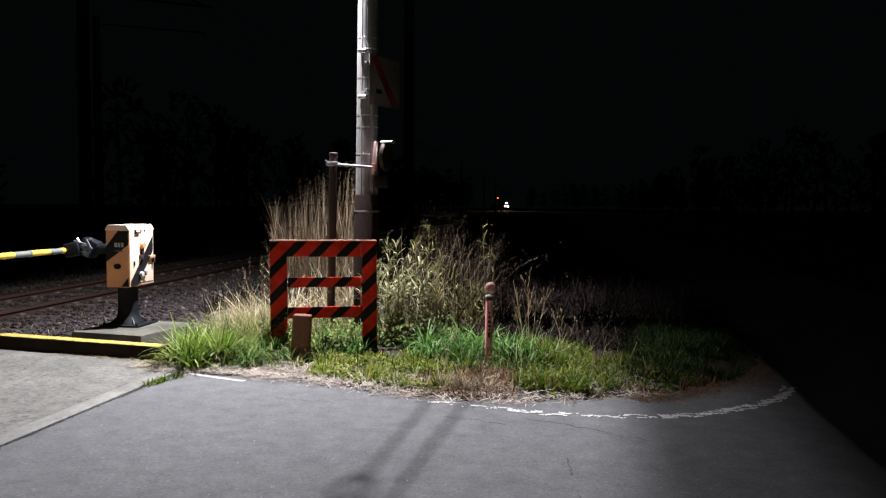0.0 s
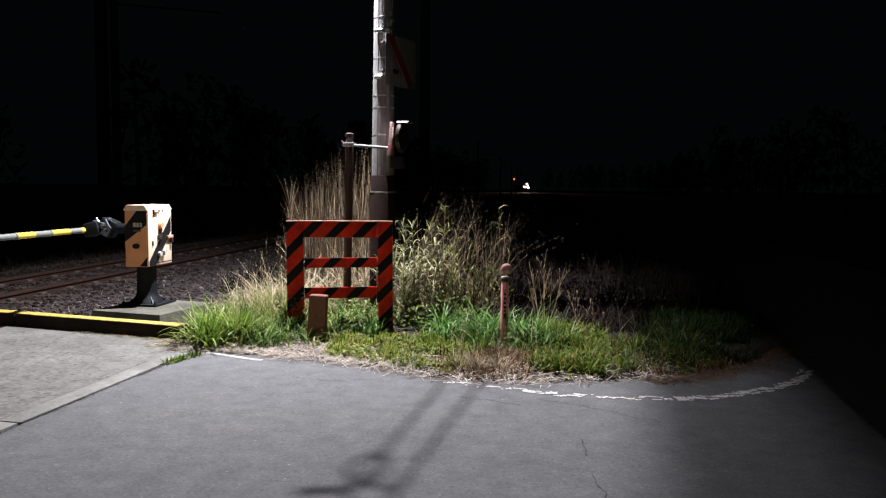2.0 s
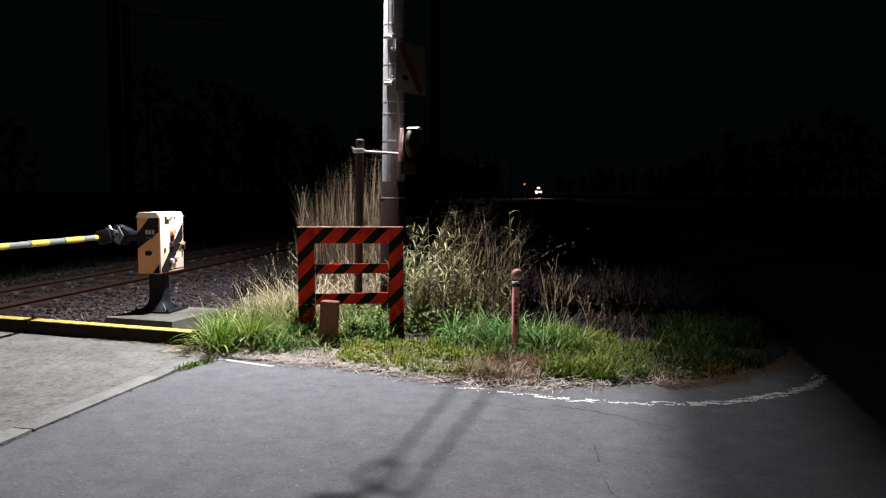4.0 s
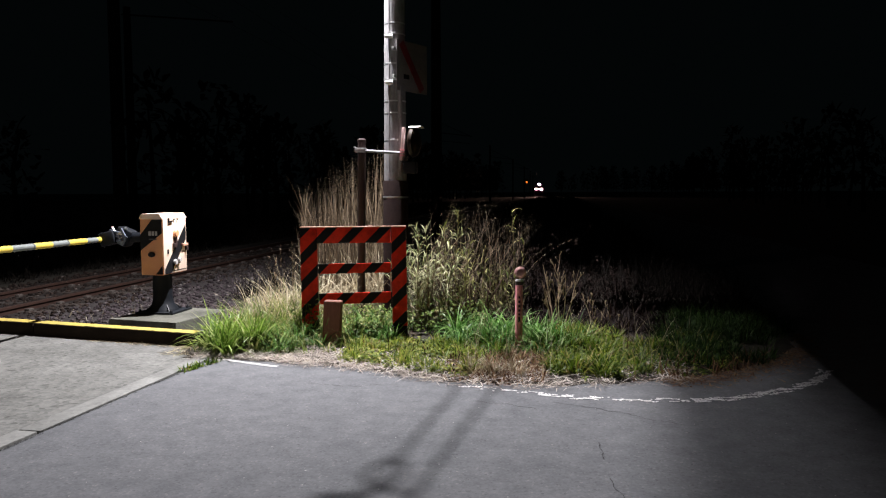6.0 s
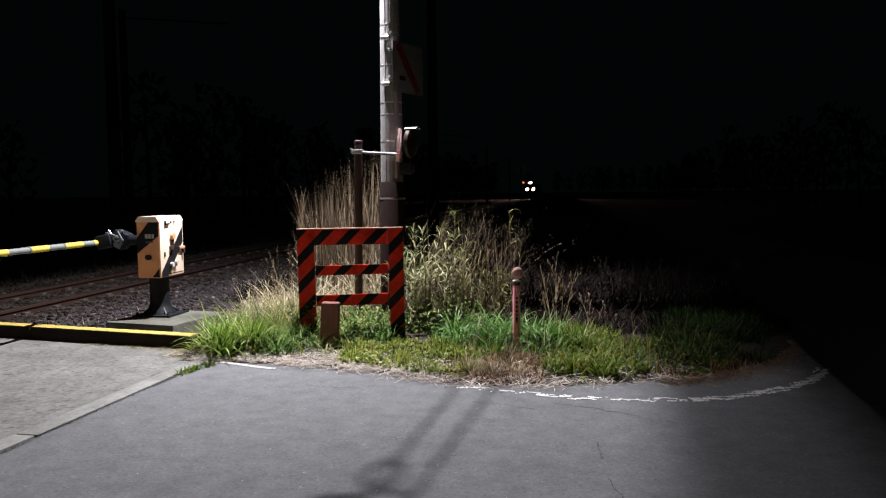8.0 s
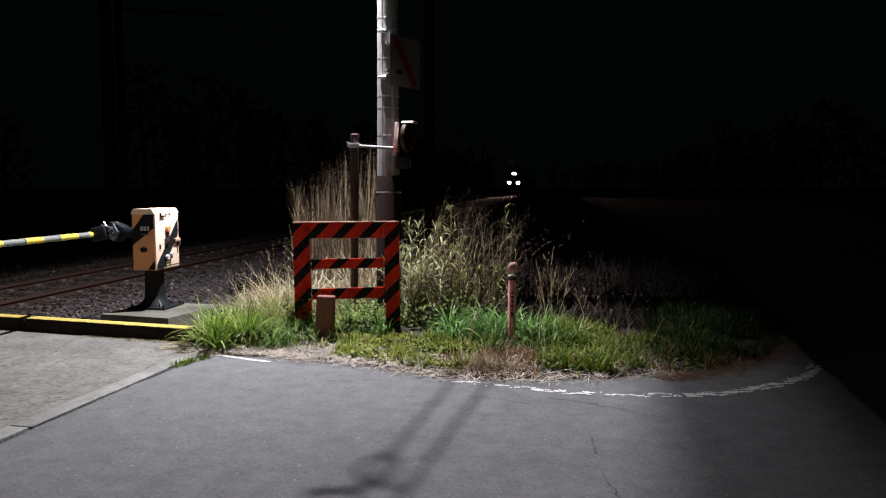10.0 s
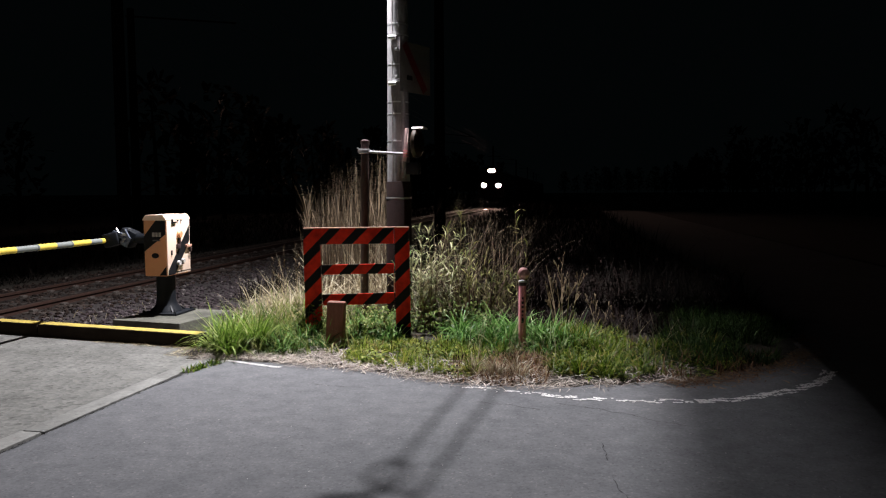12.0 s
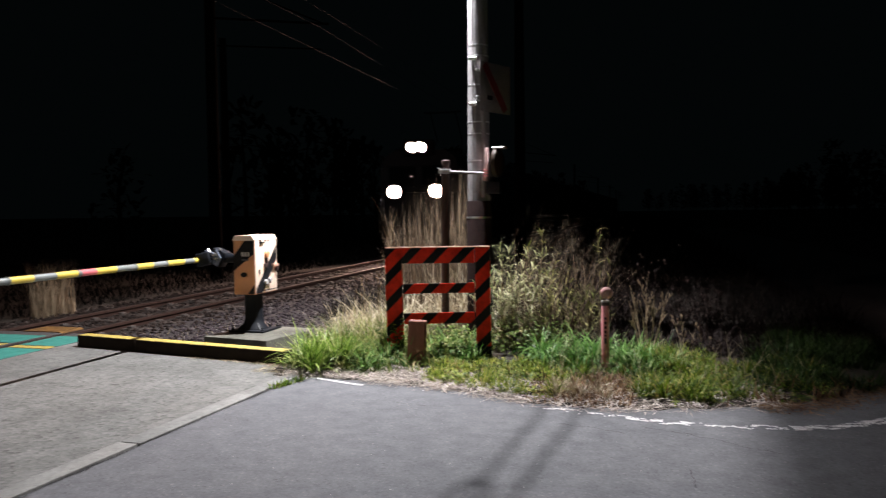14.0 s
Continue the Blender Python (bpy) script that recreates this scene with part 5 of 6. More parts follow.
    stems = [(x, y, h * (0.5 + float(np.clip(noise.noise((x * 4.0, y * 4.0, 3.0)) + 0.5, 0, 1.2)))) for x, y, h in zip(rng.uniform(-0.1, 1.5, 330), rng.uniform(5.7, 7.3, 330), rng.uniform(0.07, 0.20, 330)) if inside(x, y) > 0.06]
    leaf_cloud("bank_weeds", [(x, y, 0.75 * h * float(np.interp(x + 0.35 * (y - 6.8), [0.2, 0.65], [1.0, 0.5]))) for x, y, h in stems if notch(x, y) > 0.5], 0.075, 0.017, 15, BANK_BLADE, "low leafy green weeds on the bank", 54, 0.002)
    p = scatter(2600, 0.55, 1.75, 5.8, 6.9, 59, lambda x, y: np.clip(1.1 - 1.7 * inside(x, y), 0.05, 1) * patchy(x, y, 3.4, 25, 0.45, 0.62))
    blades("edge_litter", p, rng.uniform(0.06, 0.20, len(p)), rng.uniform(0.006, 0.016, len(p)), DEAD_LEAF, "withered brown leaves at the bank's end", 0.8, 1.0, 60, 4, "dead leaves")
    p = scatter(260, -0.9, 1.3, 5.7, 7.6, 57, lambda x, y: np.clip(inside(x, y) * 4, 0, 1))
    blades("seed_stalks", p, rng.uniform(0.14, 0.42, len(p)), rng.uniform(0.003, 0.006, len(p)), STRAW, "thin bleached stalks standing in the grass", 0.35, 0.6, 58, 5, "dry stems")
    # mound at the far end of the bank, its dimness put into the grass colour
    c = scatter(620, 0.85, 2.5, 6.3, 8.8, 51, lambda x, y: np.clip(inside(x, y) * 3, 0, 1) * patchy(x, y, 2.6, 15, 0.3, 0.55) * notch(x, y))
    tufts("mound_grass", c, 24, 0.07, 0.09, 0.25, 0.008, 0.017, LUSH_SHADED, "dense green grass at the bank's end, coloured as if in shade", 0.35, 1.2, 5, 2.0, 53, (0.55 + 0.9 * patchy(c[:, 0], c[:, 1], 2.2, 30, 0.25, 0.75)) * np.interp(c[:, 0], [0.85, 1.25, 1.8, 2.4], [0.4, 0.95, 0.95, 0.6]))
    # arching dry grass left of the barrier and behind it
    spots = [(-3.10, 7.65, 1.0), (-3.25, 7.95, 0.9), (-2.88, 7.6, 1.0), (-2.72, 7.95, 1.0), (-2.98, 8.25, 1.0), (-2.62, 7.5, 0.9), (-2.78, 7.75, 0.9), (-2.66, 7.85, 0.9)]
    tufts("dry_grass", around(spots, 7, 0.13), 22, 0.05, 0.26, 0.78, 0.005, 0.012, STRAW, "arching bleached dry grass", 0.30, 2.2, 8, 2.2, 71, category="dry grass")
    tufts("arching_straw", around([(-2.78, 8.62, 1.0), (-2.55, 8.7, 1.0), (-2.32, 8.66, 0.9), (-2.1, 8.62, 1.0), (-2.02, 8.7, 0.7)], 4, 0.08), 18, 0.05, 0.55, 1.1, 0.005, 0.011, STRAW, "tall arching straw behind the barrier", 0.18, 1.9, 9, 2.4, 78, category="dry grass")
    p = clump([(-3.05, 7.75, 1.0), (-2.85, 7.95, 1.0), (-3.1, 8.1, 0.8)], 42, 0.22, 75)
    blades("combed_grass", p, rng.uniform(0.45, 0.95, len(p)), rng.uniform(0.004, 0.009, len(p)), STRAW, "long pale grass bowed over by the wind", 0.25, 2.3, 76, 9, "dry grass", heading=np.full(len(p), 3.0), spread=3.2)
    tufts("backing_grass", around([(-2.5, 7.6, 0.9), (-2.9, 7.2, 1.0), (-3.05, 7.05, 0.9), (-2.65, 7.25, 1.0), (-3.15, 7.5, 1.0), (-2.9, 7.75, 1.0), (-2.7, 7.9, 1.0)], 5, 0.12), 22, 0.05, 0.20, 0.50, 0.008, 0.016, WEED_BLADE, "half green grass beside the barrier", 0.35, 1.6, 7, 1.8, 77)
    tufts("backing_tufts", around([(-2.35, 7.35, 1.0), (-2.1, 7.45, 1.0), (-1.85, 7.4, 1.0), (-1.7, 7.6, 0.9), (-2.3, 7.7, 1.0), (-2.0, 7.8, 1.0)], 4, 0.10), 18, 0.05, 0.10, 0.30, 0.008, 0.016, WEED_BLADE, "short half green grass behind the barrier", 0.35, 1.6, 6, 1.8, 79)
    # straggling green among it
    p = clump(spots + [(-2.6, 7.2, 1.0), (-2.75, 7.0, 1.0), (-2.95, 7.1, 1.0)], 95, 0.26, 73)
    blades("mixed_grass", p, rng.uniform(0.18, 0.52, len(p)), rng.uniform(0.007, 0.015, len(p)), WEED_BLADE, "green grass growing through dead straw", 0.4, 1.3, 74, 5)


def kerb_litter():
    """Dead leaves and straw swept against the kerb's foot and over the slab's corner."""
    rng = np.random.RandomState(81)
    n = 420
    f = 1 - rng.rand(n) ** 1.6 * 0.45
    x = -6.2 + 2.95 * f
    y = 7.02 - 0.49 * f - np.abs(rng.normal(0, 0.035, n)) - 0.01
    k = 260
    x = np.concatenate([x, rng.uniform(-3.55, -3.15, k)])
    y = np.concatenate([y, rng.uniform(6.2, 6.6, k)])
    blades("leaf_litter", np.column_stack([x, y, np.full(n + k, 0.008)]), rng.uniform(0.03, 0.11, n + k), rng.uniform(0.004, 0.014, n + k), STRAW, "dead leaves and straw along the kerb", 1.3, 0.2, 82, 3, "leaf litter", lying=True)
    edge = np.array([(0.75, 5.87), (1.05, 6.0), (1.45, 6.3), (1.80, 6.68), (2.10, 7.15), (2.35, 8.0)])
    k = 1500
    f = rng.rand(k) * 4.999
    i = f.astype(int)
    q = edge[i] + (edge[i + 1] - edge[i]) * (f - i)[:, None]
    out = np.abs(rng.normal(0, 0.13, k)) - 0.03
    blades("swept_leaves", np.column_stack([q[:, 0] + 0.6 * out, q[:, 1] - 0.8 * out, np.full(k, 0.006)]), rng.uniform(0.03, 0.10, k), rng.uniform(0.006, 0.018, k), DEAD_LEAF, "brown leaves swept to the edge of the road", 1.3, 0.3, 84, 3, "leaf litter", lying=True)
    k = 170
    a, d, f = rng.uniform(0, 6.283, k), 0.07 * np.sqrt(rng.rand(k)), rng.rand(k) ** 1.7
    blades("joint_weed", np.column_stack([-3.04 + 0.10 * f + d * np.cos(a) * 0.8, 5.68 + 0.34 * f + d * np.sin(a) * 1.2, np.full(k, 0.0)]), rng.uniform(0.03, 0.09, k), rng.uniform(0.008, 0.018, k), GREEN_BLADE, "small green weed in the joint of the road", 0.8, 0.8, 83, 3, "weeds")


def reeds():
    rng = np.random.RandomState(15)
    n = 760
    x, y = rng.uniform(-3.6, -2.12, n), rng.uniform(8.8, 10.4, n)
    ok = (smooth_noise(x, y, 3.1, 50) > 0.36) & (x > -0.357 * y)
    x, y = x[ok], y[ok]
    n = len(x)
    tall = np.interp(x * 9.6 / y, [-3.6, -3.3, -3.0, -2.6, -1.9], [0.8, 1.32, 1.72, 1.98, 2.0]) * (1.02 - 0.5 * rng.rand(n) ** 1.8)
    root = np.column_stack([x, y, verge_height(x, y) - 0.02])
    blades("dry_reeds", root, tall, rng.uniform(0.005, 0.014, n), REED, "stand of tall dry brown reeds behind the barrier", 0.03, 0.10, 16, 8, "reeds")
    n = 620
    x, y = rng.uniform(-3.6, -2.12, n), rng.uniform(8.8, 10.4, n)
    x = np.maximum(x, -0.352 * y)
    root = np.column_stack([x, y, verge_height(x, y) + rng.uniform(0.1, 1.1, n)])
    blades("reed_leaves", root, rng.uniform(0.25, 0.7, n), rng.uniform(0.004, 0.011, n), REED, "withered hanging reed leaves", 0.10, 0.5, 17, 6, "reeds")
    # a few taller shoots with ragged heads, apart from the stand
    n = 13
    x, y = rng.uniform(-3.55, -3.0, n), rng.uniform(8.2, 8.9, n)
    h = rng.uniform(0.45, 0.85, n)
    root = np.column_stack([x, y, verge_height(x, y) - 0.02])
    blades("lone_shoots", root, h, rng.uniform(0.006, 0.010, n), REED, "lone dry shoots beside the reeds", 0.08, 0.15, 20, 6, "reeds")
    heads = np.repeat(root + np.column_stack([np.zeros(n), np.zeros(n), h * 0.72]), 9, 0)
    heads[:, 2] += np.tile(np.linspace(0, 0.24, 9), n)
    blades("shoot_heads", heads, rng.uniform(0.03, 0.07, len(heads)), rng.uniform(0.008, 0.014, len(heads)), REED, "ragged seed heads of the dry shoots", 0.5, 0.6, 29, 4, "reeds")
    # thin bleached haulms fanning out behind the weeds
    n = 230
    x, y = rng.uniform(-1.75, -0.55, n), rng.uniform(8.5, 9.9, n)
    root = np.column_stack([x, y, verge_height(x, y) - 0.02])
    blades("thin_stems", root, rng.uniform(0.7, 1.5, n), rng.uniform(0.003, 0.006, n), REED, "thin leaning dead stems", 0.24, 0.9, 18, 8, "dry stems", heading=np.full(n, 0.4), spread=3.4)
    # long haulms bowed over behind the weeds
    p = clump([(-1.55, 8.9, 1.0), (-1.35, 9.1, 0.9), (-1.7, 9.2, 0.8)], 45, 0.25, 68)
    blades("bowed_haulms", p, rng.uniform(1.0, 1.65, len(p)), rng.uniform(0.003, 0.006, len(p)), REED, "long dead haulms bowed over to one side", 0.12, 1.1, 69, 9, "dry stems", heading=np.full(len(p), 0.1), spread=1.3)
    # the clump across the track
    n = 200
    x, y = rng.uniform(-9.50, -9.12, n), rng.uniform(9.7, 10.4, n)
    root = np.column_stack([x, y, np.full(n, -0.25)])
    blades("trackside_reeds", root, rng.uniform(0.55, 1.12, n), rng.uniform(0.010, 0.028, n), TWIG, "clump of dry reeds beyond the track", 0.06, 0.3, 19, 5, "reeds")


def leaf_cloud(name, stems, leaf_len, leaf_w, per, material, label, seed, stem_r=0.004):
    """Upright stems set with drooping leaves, all in one mesh. stems: (x, y, height)."""
    rng = np.random.RandomState(seed)
    verts, faces = [], []
    for x, y, h in stems:
        z0 = float(verge_height(x, y)) - 0.02
        ax, ay = rng.normal(0, 0.16, 2)
        def at(f):
            return np.array([x + ax * h * f * f, y + ay * h * f * f, z0 + h * f])
        n = len(verts)
        for k in range(5):
            p = at(k / 4)
            r = stem_r * (1 - 0.7 * k / 4)
            for s in range(3):
                a = s * 2.094
                verts.append(p + (r * math.cos(a), r * math.sin(a), 0))
        for k in range(4):
            for s in range(3):
                faces.append((n + 3 * k + s, n + 3 * k + (s + 1) % 3, n + 3 * k + 3 + (s + 1) % 3, n + 3 * k + 3 + s))
        for _ in range(per):
            f = rng.uniform(0.15, 1.0)
            p = at(f)
            a = rng.uniform(0, 6.283)
            L, w = leaf_len * rng.uniform(0.6, 1.3) * (1.15 - 0.5 * f), leaf_w * rng.uniform(0.7, 1.2)
            up = rng.uniform(0.0, 0.9)
            d1 = np.array([math.cos(a) * math.cos(up), math.sin(a) * math.cos(up), math.sin(up)])
            d2 = np.array([math.cos(a), math.sin(a), -rng.uniform(0.1, 1.0)])
            side = np.cross(d1, (0, 0, 1.0))
            side /= np.linalg.norm(side) + 1e-6
            m1, tip = p + d1 * L * 0.45, p + d1 * L * 0.45 + d2 / np.linalg.norm(d2) * L * 0.55
            n = len(verts)
            verts += [p, m1 - side * w / 2, m1 + side * w / 2, tip]
            faces += [(n, n + 1, n + 2), (n + 1, n + 3, n + 2)]
    ob = raw_object(name, [tuple(v) for v in verts], faces, material)
    return tagged(ob, label, "weeds", kind="stuff")


def leafy_stalks(name, stalks, per, low, high, thin, broad, material, label, seed):
    """Stiff stems set with long lanceolate leaves in a spiral. stalks: (x, y, height, sideways lean)."""
    rng = np.random.RandomState(seed)
    roots, ways, size, courses = [], [], [], []
    for x, y, h, lean in stalks:
        ay, z0 = rng.normal(0, 0.12), float(verge_height(x, y)) - 0.02
        bow = lambda f: (x + lean * h * f * f, y + ay * h * f * f, z0 + h * f)
        courses.append([bow(f) for f in (0, 0.2, 0.4, 0.6, 0.8, 1.0)])
        turn = rng.uniform(0, 6.283)
        for k, f in enumerate(np.sort(rng.uniform(0.22, 1.0, max(4, int(per * h))))):
            roots.append(bow(f))
            ways.append(turn + 2.4 * k)
            size.append(1.15 - 0.55 * f)
    roots, size = np.array(roots), np.array(size)
    blades(name, roots, rng.uniform(low, high, len(roots)) * size, rng.uniform(thin, broad, len(roots)), material, label, 0.9, 1.3, seed + 1, 6, "weeds", heading=np.array(ways), spread=0.8, leaf=True)
    tagged(mesh_object("weed_stems", joined(*[tube(q, [0.0055, 0.005, 0.0045, 0.004, 0.003, 0.0015], 5) for q in courses]), STEM), "stiff pale stems of the tall weeds", "weeds", kind="stuff")


def weeds():
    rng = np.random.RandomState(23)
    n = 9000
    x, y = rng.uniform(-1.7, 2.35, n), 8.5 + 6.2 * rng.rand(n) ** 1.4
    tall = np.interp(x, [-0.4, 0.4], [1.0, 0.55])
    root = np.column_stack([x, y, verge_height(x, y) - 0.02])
    blades("undergrowth", root, rng.uniform(0.15, 0.60, n) * tall, rng.uniform(0.008, 0.02, n), SHADED_BROWN_LEAF, "withered undergrowth behind the grass, shade put into its colour", 0.6, 1.3, 22, 5, "undergrowth")
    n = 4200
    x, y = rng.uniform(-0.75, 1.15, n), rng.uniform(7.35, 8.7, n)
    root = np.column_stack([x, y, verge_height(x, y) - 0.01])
    blades("brown_growth", root, rng.uniform(0.06, 0.30, n), rng.uniform(0.008, 0.018, n), SHADED_BROWN_LEAF, "low withered brown growth in the dip, coloured as in shade", 0.8, 1.2, 38, 4, "undergrowth")
    # pale crowded weeds beside the barrier
    close = [(rng.uniform(-1.60, -1.22), rng.uniform(7.35, 7.95), rng.uniform(0.45, 1.0), rng.normal(0.06, 0.22)) for _ in range(19)]
    leafy_stalks("pale_weeds", close + [(-1.46, 7.7, 1.08, -0.04), (-1.34, 7.6, 0.98, 0.14)], 46, 0.13, 0.30, 0.006, 0.013, PALE_LEAF, "crowded weeds with long pale yellow-green leaves", 24)
    # the tallest stalk and its sparser neighbours
    tall = [(-1.09, 7.7, 1.24, 0.03), (-1.02, 7.8, 0.98, 0.12), (-1.20, 7.9, 1.02, -0.05), (-0.92, 8.0, 0.80, 0.15), (-0.50, 8.2, 1.16, -0.02), (-0.44, 8.15, 0.85, 0.05)]
    tall += [(rng.uniform(-1.2, -0.55), rng.uniform(7.6, 8.4), rng.uniform(0.35, 0.72), rng.normal(0.05, 0.2)) for _ in range(20)]
    leafy_stalks("tall_weeds", tall, 28, 0.10, 0.26, 0.006, 0.012, LEAF, "tall sparse weeds with narrow pale leaves", 34)
    # withered tangle of stalks between them
    n = 330
    x, y = rng.uniform(-1.5, -0.45, n), rng.uniform(7.5, 8.6, n)
    root = np.column_stack([x, y, verge_height(x, y)])
    blades("weed_straw", root, rng.uniform(0.25, 0.80, n), rng.uniform(0.004, 0.010, n), STEM, "withered stalks tangled among the weeds", 0.45, 1.3, 28, 6)
    stems = []
    for _ in range(11):
        x, y, h, a = rng.uniform(-1.12, -0.62), rng.uniform(7.45, 7.9), rng.uniform(0.3, 0.6), rng.normal(0, 0.1)
        stems.append(tube([(x, y, 0.02), (x + a * 0.4, y, h * 0.5), (x + a, y + 0.04, h)], [0.012, 0.009, 0.005], 6))
    tagged(mesh_object("woody_stems", joined(*stems), WOODY), "dark woody stems at the foot of the weeds", "weeds", kind="stuff")
    stems = [(rng.uniform(-1.55, -0.7), rng.uniform(7.1, 7.9), rng.uniform(0.12, 0.38)) for _ in range(70)]
    leaf_cloud("shrubby_weeds", stems, 0.10, 0.024, 13, WEED_GREEN, "low leafy weeds under the tall stalks", 37)
    stems = [(rng.uniform(-2.5, -1.5), rng.uniform(7.2, 8.0), rng.uniform(0.10, 0.27)) for _ in range(60)] + [(rng.uniform(-2.05, -1.62), rng.uniform(6.78, 7.3), rng.uniform(0.06, 0.2)) for _ in range(26)]
    leaf_cloud("low_weeds", stems, 0.11, 0.026, 16, WEED_GREEN, "low leafy weeds about the barrier's feet", 25)
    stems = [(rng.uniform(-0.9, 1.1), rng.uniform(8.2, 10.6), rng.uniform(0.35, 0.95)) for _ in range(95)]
    leaf_cloud("brambles", [(x, y, h if x < -0.1 else 0.55 * h) for x, y, h in stems], 0.10, 0.022, 16, SHADED_BROWN_LEAF, "withered brown brambles, darkened as if in shade", 26)
    stems = [(rng.uniform(-3.3, -2.2), rng.uniform(6.35, 7.2), rng.uniform(0.10, 0.26)) for _ in range(34)] + [(rng.uniform(-2.56, -2.28), rng.uniform(6.80, 6.96), rng.uniform(0.22, 0.40)) for _ in range(12)]
    leaf_cloud("broadleaf_weeds", stems, 0.085, 0.032, 11, WEED_GREEN, "small broad-leaved weeds in the grass", 27)


def dead_plant(x, y, h, seed, stalks, thick):
    """A bare branching dead weed: several stiff stalks with short side twigs and dry husks."""
    rng = random.Random(seed)
    z = float(verge_height(x, y)) - 0.03
    bms = []
    def grow(p, d, length, r, level):
        pts = [p]
        for k in range(4):
            d = (d + Vector((rng.uniform(-1, 1), rng.uniform(-1, 1), rng.uniform(-0.1, 0.5))) * 0.10).normalized()
            pts.append(pts[-1] + d * length / 4)
        bms.append(tube(pts, [r, r * 0.9, r * 0.8, r * 0.65, r * 0.4], 5))
        if level:
            for _ in range(rng.randint(2, 5)):
                q = p.lerp(pts[-1], rng.uniform(0.35, 1.0))
                a = rng.uniform(0, 6.283)
                grow(q, (d + Vector((math.cos(a), math.sin(a), 0.4)) * rng.uniform(0.3, 0.7)).normalized(), length * rng.uniform(0.18, 0.36), r * 0.6, level - 1)
        else:
            bms.append(box(0.008, 0.008, 0.022, pts[-1], 0.002, 1))
    for k in range(stalks):
        a = 6.283 * k / stalks + rng.uniform(-0.4, 0.4)
        out = rng.uniform(0.1, 0.38)
        grow(Vector((x + 0.03 * math.cos(a), y + 0.03 * math.sin(a), z)), Vector((out * math.cos(a), out * math.sin(a), 1)).normalized(), h * rng.uniform(0.5, 1.0), thick, 2)
    tagged(mesh_object("dead_plant", joined(*bms), TWIG), "bare dry branching stalk of a dead weed", "dead plant", "dead stalks on the bank")


def lineside_grass():
    """Rough growth between the side road and the railway, running off into the dark."""
    rng = np.random.RandomState(33)
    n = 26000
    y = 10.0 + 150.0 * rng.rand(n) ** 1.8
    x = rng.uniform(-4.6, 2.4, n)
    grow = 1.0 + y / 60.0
    blades("lineside_grass", np.column_stack([x, y, np.full(n, -0.06)]), rng.uniform(0.15, 0.6, n) * np.minimum(grow, 1.8), rng.uniform(0.008, 0.02, n) * grow, NIGHT_GROWTH, "rough grass along the railway, night darkness in its colour", 0.35, 0.9, 34, 4)
    # added growth that hides the ground beyond the track in darkness
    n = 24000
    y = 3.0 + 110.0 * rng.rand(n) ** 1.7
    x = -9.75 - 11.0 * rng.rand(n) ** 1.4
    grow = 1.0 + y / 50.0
    blades("far_grass", np.column_stack([x, y, np.full(n, -0.16)]), rng.uniform(0.08, 0.26, n) * np.minimum(grow, 1.8), rng.uniform(0.012, 0.03, n) * grow, NIGHT_GROWTH, "added rough growth beyond the track, coloured near black for night", 0.35, 0.9, 36, 4)


def far_woods():
    """Dark woods that close the distance beyond the fields on both sides of the line."""
    rng = np.random.RandomState(63)
    trees = []
    for _ in range(80):
        y = 34 + 290 * rng.rand() ** 1.3
        trees.append((-17.0 - 0.03 * y - 12 * rng.rand() ** 1.5, y))
    for _ in range(60):
        y = 45 + 320 * rng.rand() ** 1.3
        trees.append((16 + 0.06 * y + 16 * rng.rand(), y))
    for _ in range(50):
        trees.append((rng.uniform(-8, 130), rng.uniform(440, 500)))
    for _ in range(16):
        trees.append((rng.uniform(-160, -30), rng.uniform(330, 420)))
    roots, size, trunks = [], [], []
    for x, y in trees:
        h = rng.uniform(5.0, 8.5) * (1 + y / 500)
        trunks.append(tube([(x, y, -0.3), (x + rng.normal(0, 0.15), y, h * 0.5), (x + rng.normal(0, 0.3), y, h * 0.85)], [0.16, 0.11, 0.04], 5))
        n = 150
        f = rng.uniform(0.18, 1.0, n)
        r = h * 0.30 * np.sqrt(np.clip(1.05 - f, 0.02, 1)) * np.sqrt(rng.rand(n)) * rng.uniform(0.7, 1.3)
        a = rng.uniform(0, 6.283, n)
        lump = 1 + 0.35 * np.sin(3 * a + rng.uniform(0, 6)) * np.sin(7 * f)
        roots.append(np.column_stack([x + r * lump * np.cos(a), y + r * lump * np.sin(a), h * f]))
        size.append(np.full(n, h / 7))
    roots, size = np.concatenate(roots), np.concatenate(size)
    blades("far_woods", roots, rng.uniform(0.4, 1.1, len(roots)) * size, rng.uniform(0.2, 0.5, len(roots)) * size, WOODS, "dark leafy woods beyond the fields", 0.9, 0.9, 64, 4, "woods", leaf=True)
    tagged(mesh_object("wood_trunks", joined(*trunks), NEAR_BLACK), "dark trunks of the distant woods", "tree trunks", kind="stuff")


WOODS = leafy("wood_leaf", [(0.0, (0.012, 0.012, 0.007)), (0.6, (0.035, 0.032, 0.018)), (1.0, (0.075, 0.055, 0.035))], 0.7, 0.2)
MARK_GREY = worn("faded_marking", (0.12, 0.12, 0.125), (0.07, 0.07, 0.075), 0.6, 0, 60, 6, 0.1)
CLAMP_STEEL = worn("bluish_steel", (0.20, 0.23, 0.30), (0.05, 0.06, 0.085), 0.45, 0.3, 50, 12, 0.2)
# paler copy of the cabinet orange: lamp light on roof and side, painted in
CABINET_LIT = worn("cabinet_lit_paint", (0.97, 0.76, 0.62), (0.92, 0.68, 0.53), 0.42, 0, 120, 6, 0.1)
CRACK = worn("crack_shadow", (0.06, 0.058, 0.06), (0.036, 0.035, 0.036), 0.9, 0, 60, 5, 0.2, sheen=0.1)
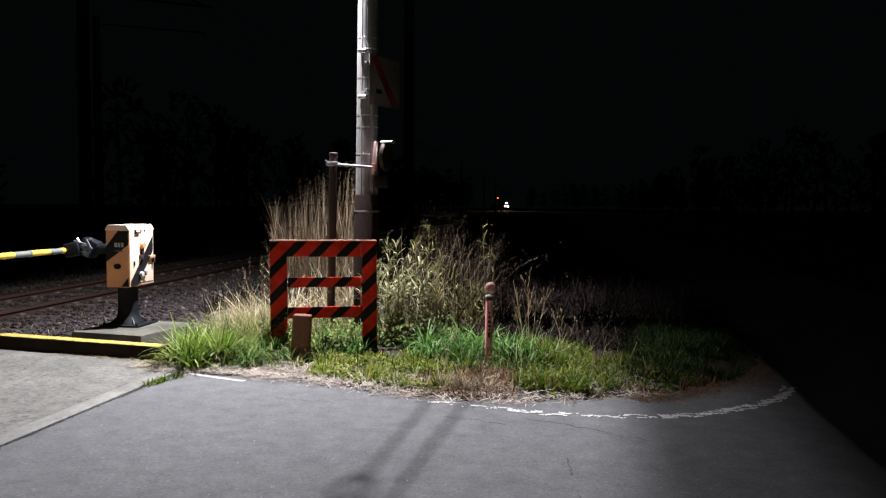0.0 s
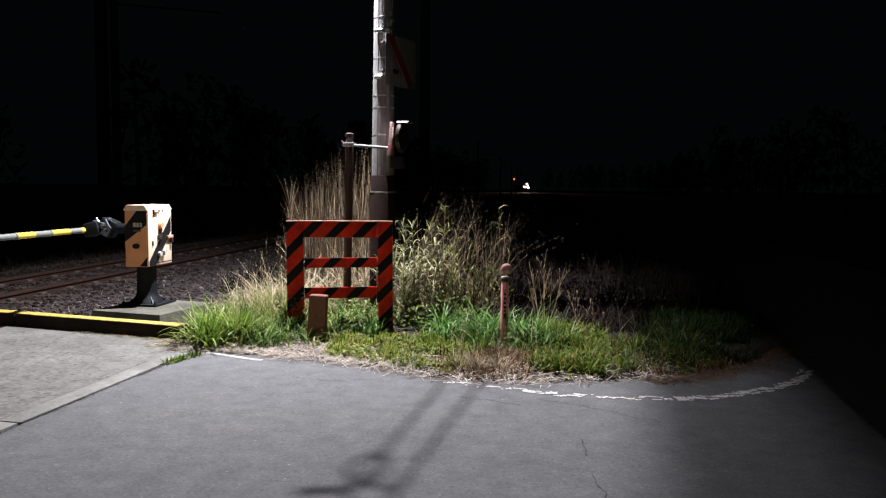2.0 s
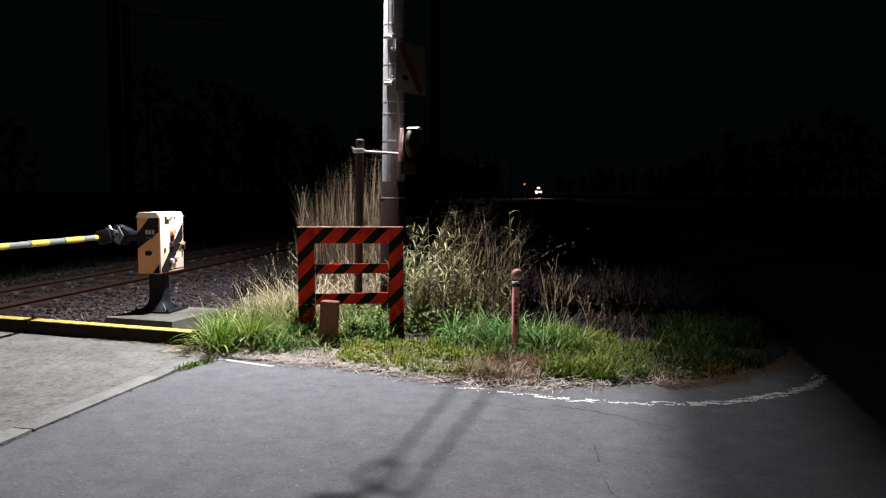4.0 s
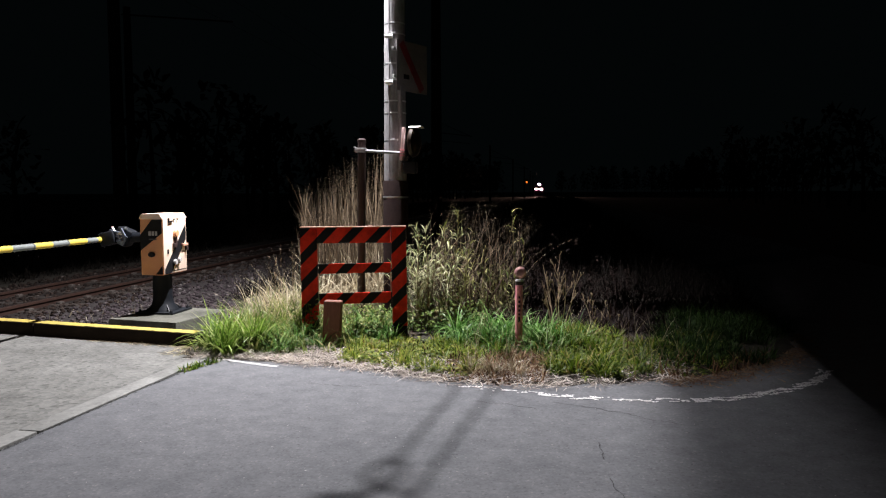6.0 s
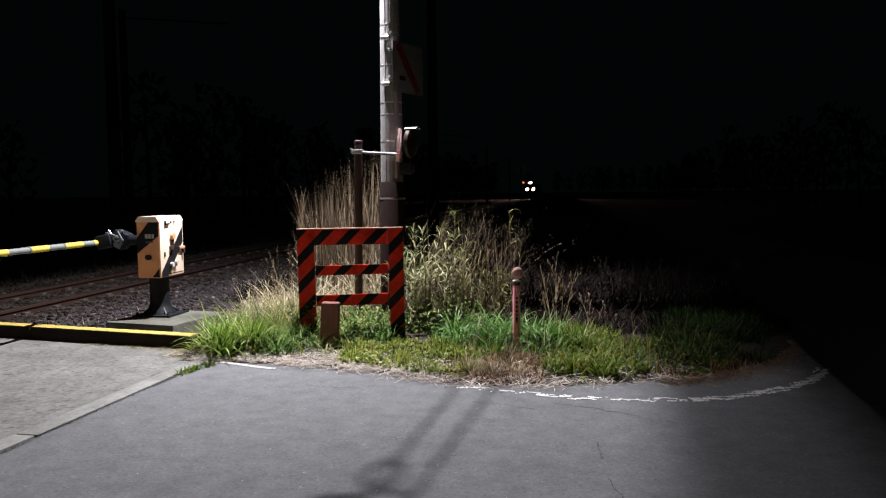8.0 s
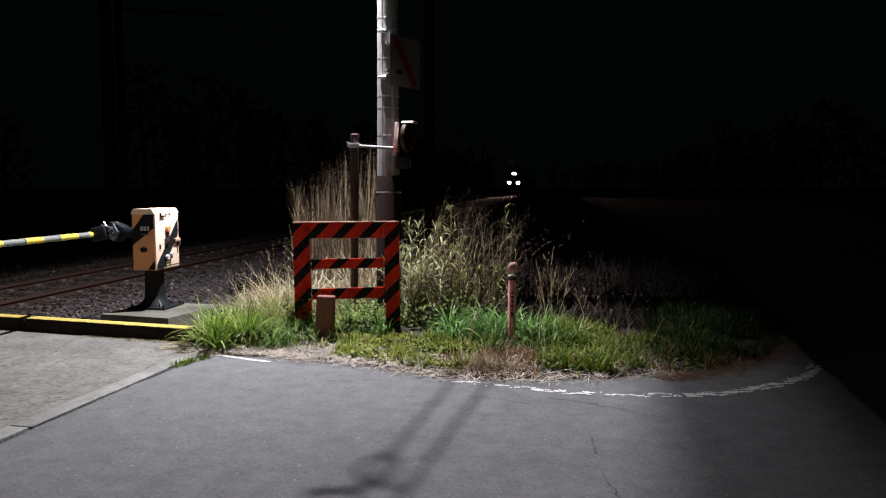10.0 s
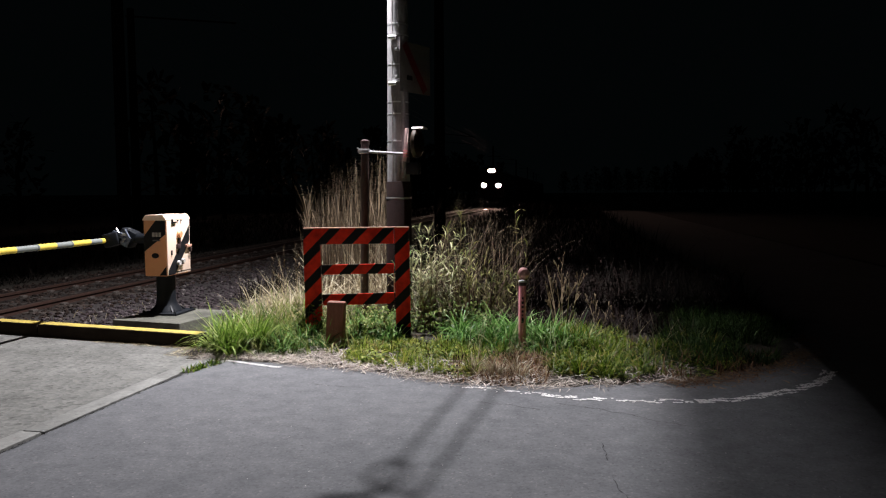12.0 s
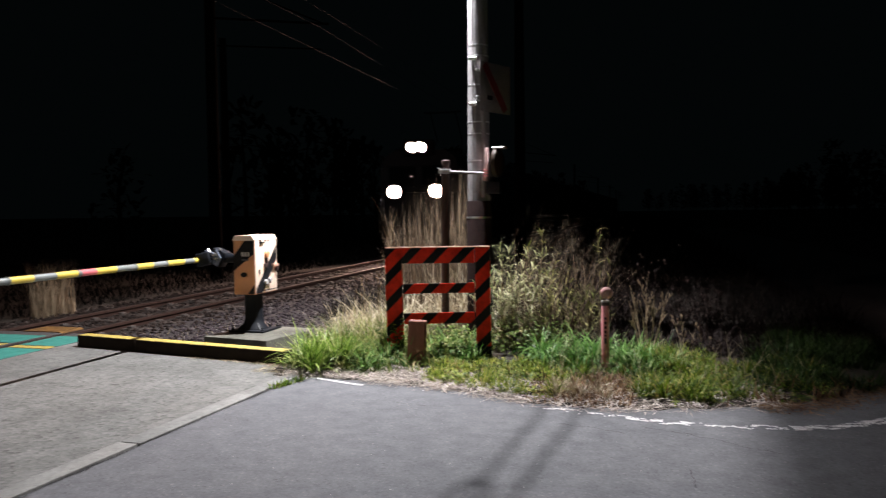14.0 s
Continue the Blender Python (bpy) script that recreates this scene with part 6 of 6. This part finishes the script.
CLIP = worn("dusty_clip", (0.085, 0.07, 0.062), (0.04, 0.034, 0.03), 0.7, 0, 60, 6, 0.2)
RAMP = worn("rusty_yellow", (0.22, 0.11, 0.025), (0.05, 0.025, 0.012), 0.7, 0, 50, 9, 0.4)
# near white: the lamp light on the buckles' tops put into the colour
BUCKLE = worn("lit_buckle", (0.78, 0.79, 0.80), (0.6, 0.61, 0.62), 0.5, 0, 50, 8, 0.1)
# white of the sign toned down to a dull grey
SIGN_PAINT = worn("dull_sign_paint", (0.21, 0.19, 0.195), (0.11, 0.10, 0.10), 0.6, 0, 60, 5, 0.1, sheen=0.2)
# pale tone for the barrier's edges and a bracket
CAP_PALE = worn("pale_edge", (0.62, 0.36, 0.26), (0.45, 0.2, 0.14), 0.7, 0, 60, 8, 0.2)
ARM_GREY = worn("dull_galvanised", (0.20, 0.20, 0.215), (0.12, 0.12, 0.13), 0.6, 0.2, 60, 5, 0.1)
# near-black blades: the darkness of the unlit land put into their colour
NIGHT_GROWTH = leafy("night_growth", [(0.0, (0.004, 0.0032, 0.0025)), (1.0, (0.014, 0.010, 0.007))], 0.9, 0.05)
PIPE = worn("grey_conduit", (0.24, 0.225, 0.23), (0.14, 0.125, 0.13), 0.75, 0, 60, 5, 0.1)
TRACK_BED = worn("rust_stained_bed", (0.020, 0.013, 0.010), (0.009, 0.006, 0.005), 0.95, 0, 25, 3, 1.0, 0.05)
BALLAST = worn("ballast_bed", (0.045, 0.037, 0.036), (0.02, 0.016, 0.016), 0.95, 0, 25, 3, 1.0, 0.05)

ground_sheet()
roads()
verge()
road_marking()
road_cracks()
joint_dirt()
railway()
crossing_panels()
kerb_blocks()
rail_ramp()
footing()
gate_arm(gate_machine())
barrier()
stub_post()
marker_post()
utility_pole()
pole_sign()
mirror_post()
street_lamp()
shadow_cables()
catenary()
railway_signal()
trackside_pole()
assumed_lamp()
grasses()
kerb_litter()
reeds()
weeds()
dead_plant(-0.03, 7.30, 0.78, 1, 6, 0.0058)
for px, py, ph, ps in ((0.35, 7.75, 0.34, 6), (0.52, 7.95, 0.22, 8)):
    dead_plant(px, py, ph, ps, 3, 0.0035)
lineside_grass()
ballast_wisps()
far_woods()
stones()
loco = locomotive()
wagons = [wagon()]
for _ in range(4):
    wagons.append(copy_thing(wagons[0], pose(TRACK_X, 330, 0)))


# ------------------------------------------------------------------ moving things
SPEED, FRONT = 26.0, 24.85  # metres a second; where the front stands at 14 s


def on_track(y, length):
    """The pose of a vehicle whose front is at y and which both its bogies keep on the track."""
    return pose(track_x(y), y, 0, 0, 0, -math.degrees(math.atan2(track_x(y + length) - track_x(y), length)))


def motions():
    for k, ob in enumerate([loco] + wagons):
        back, length = (0, 15.5) if k == 0 else (16.4 + 20.4 * (k - 1), 19.4)
        walk(ob, [(t, on_track(FRONT + SPEED * (14.0 - t) + back, length)) for t in range(15)])


motions()
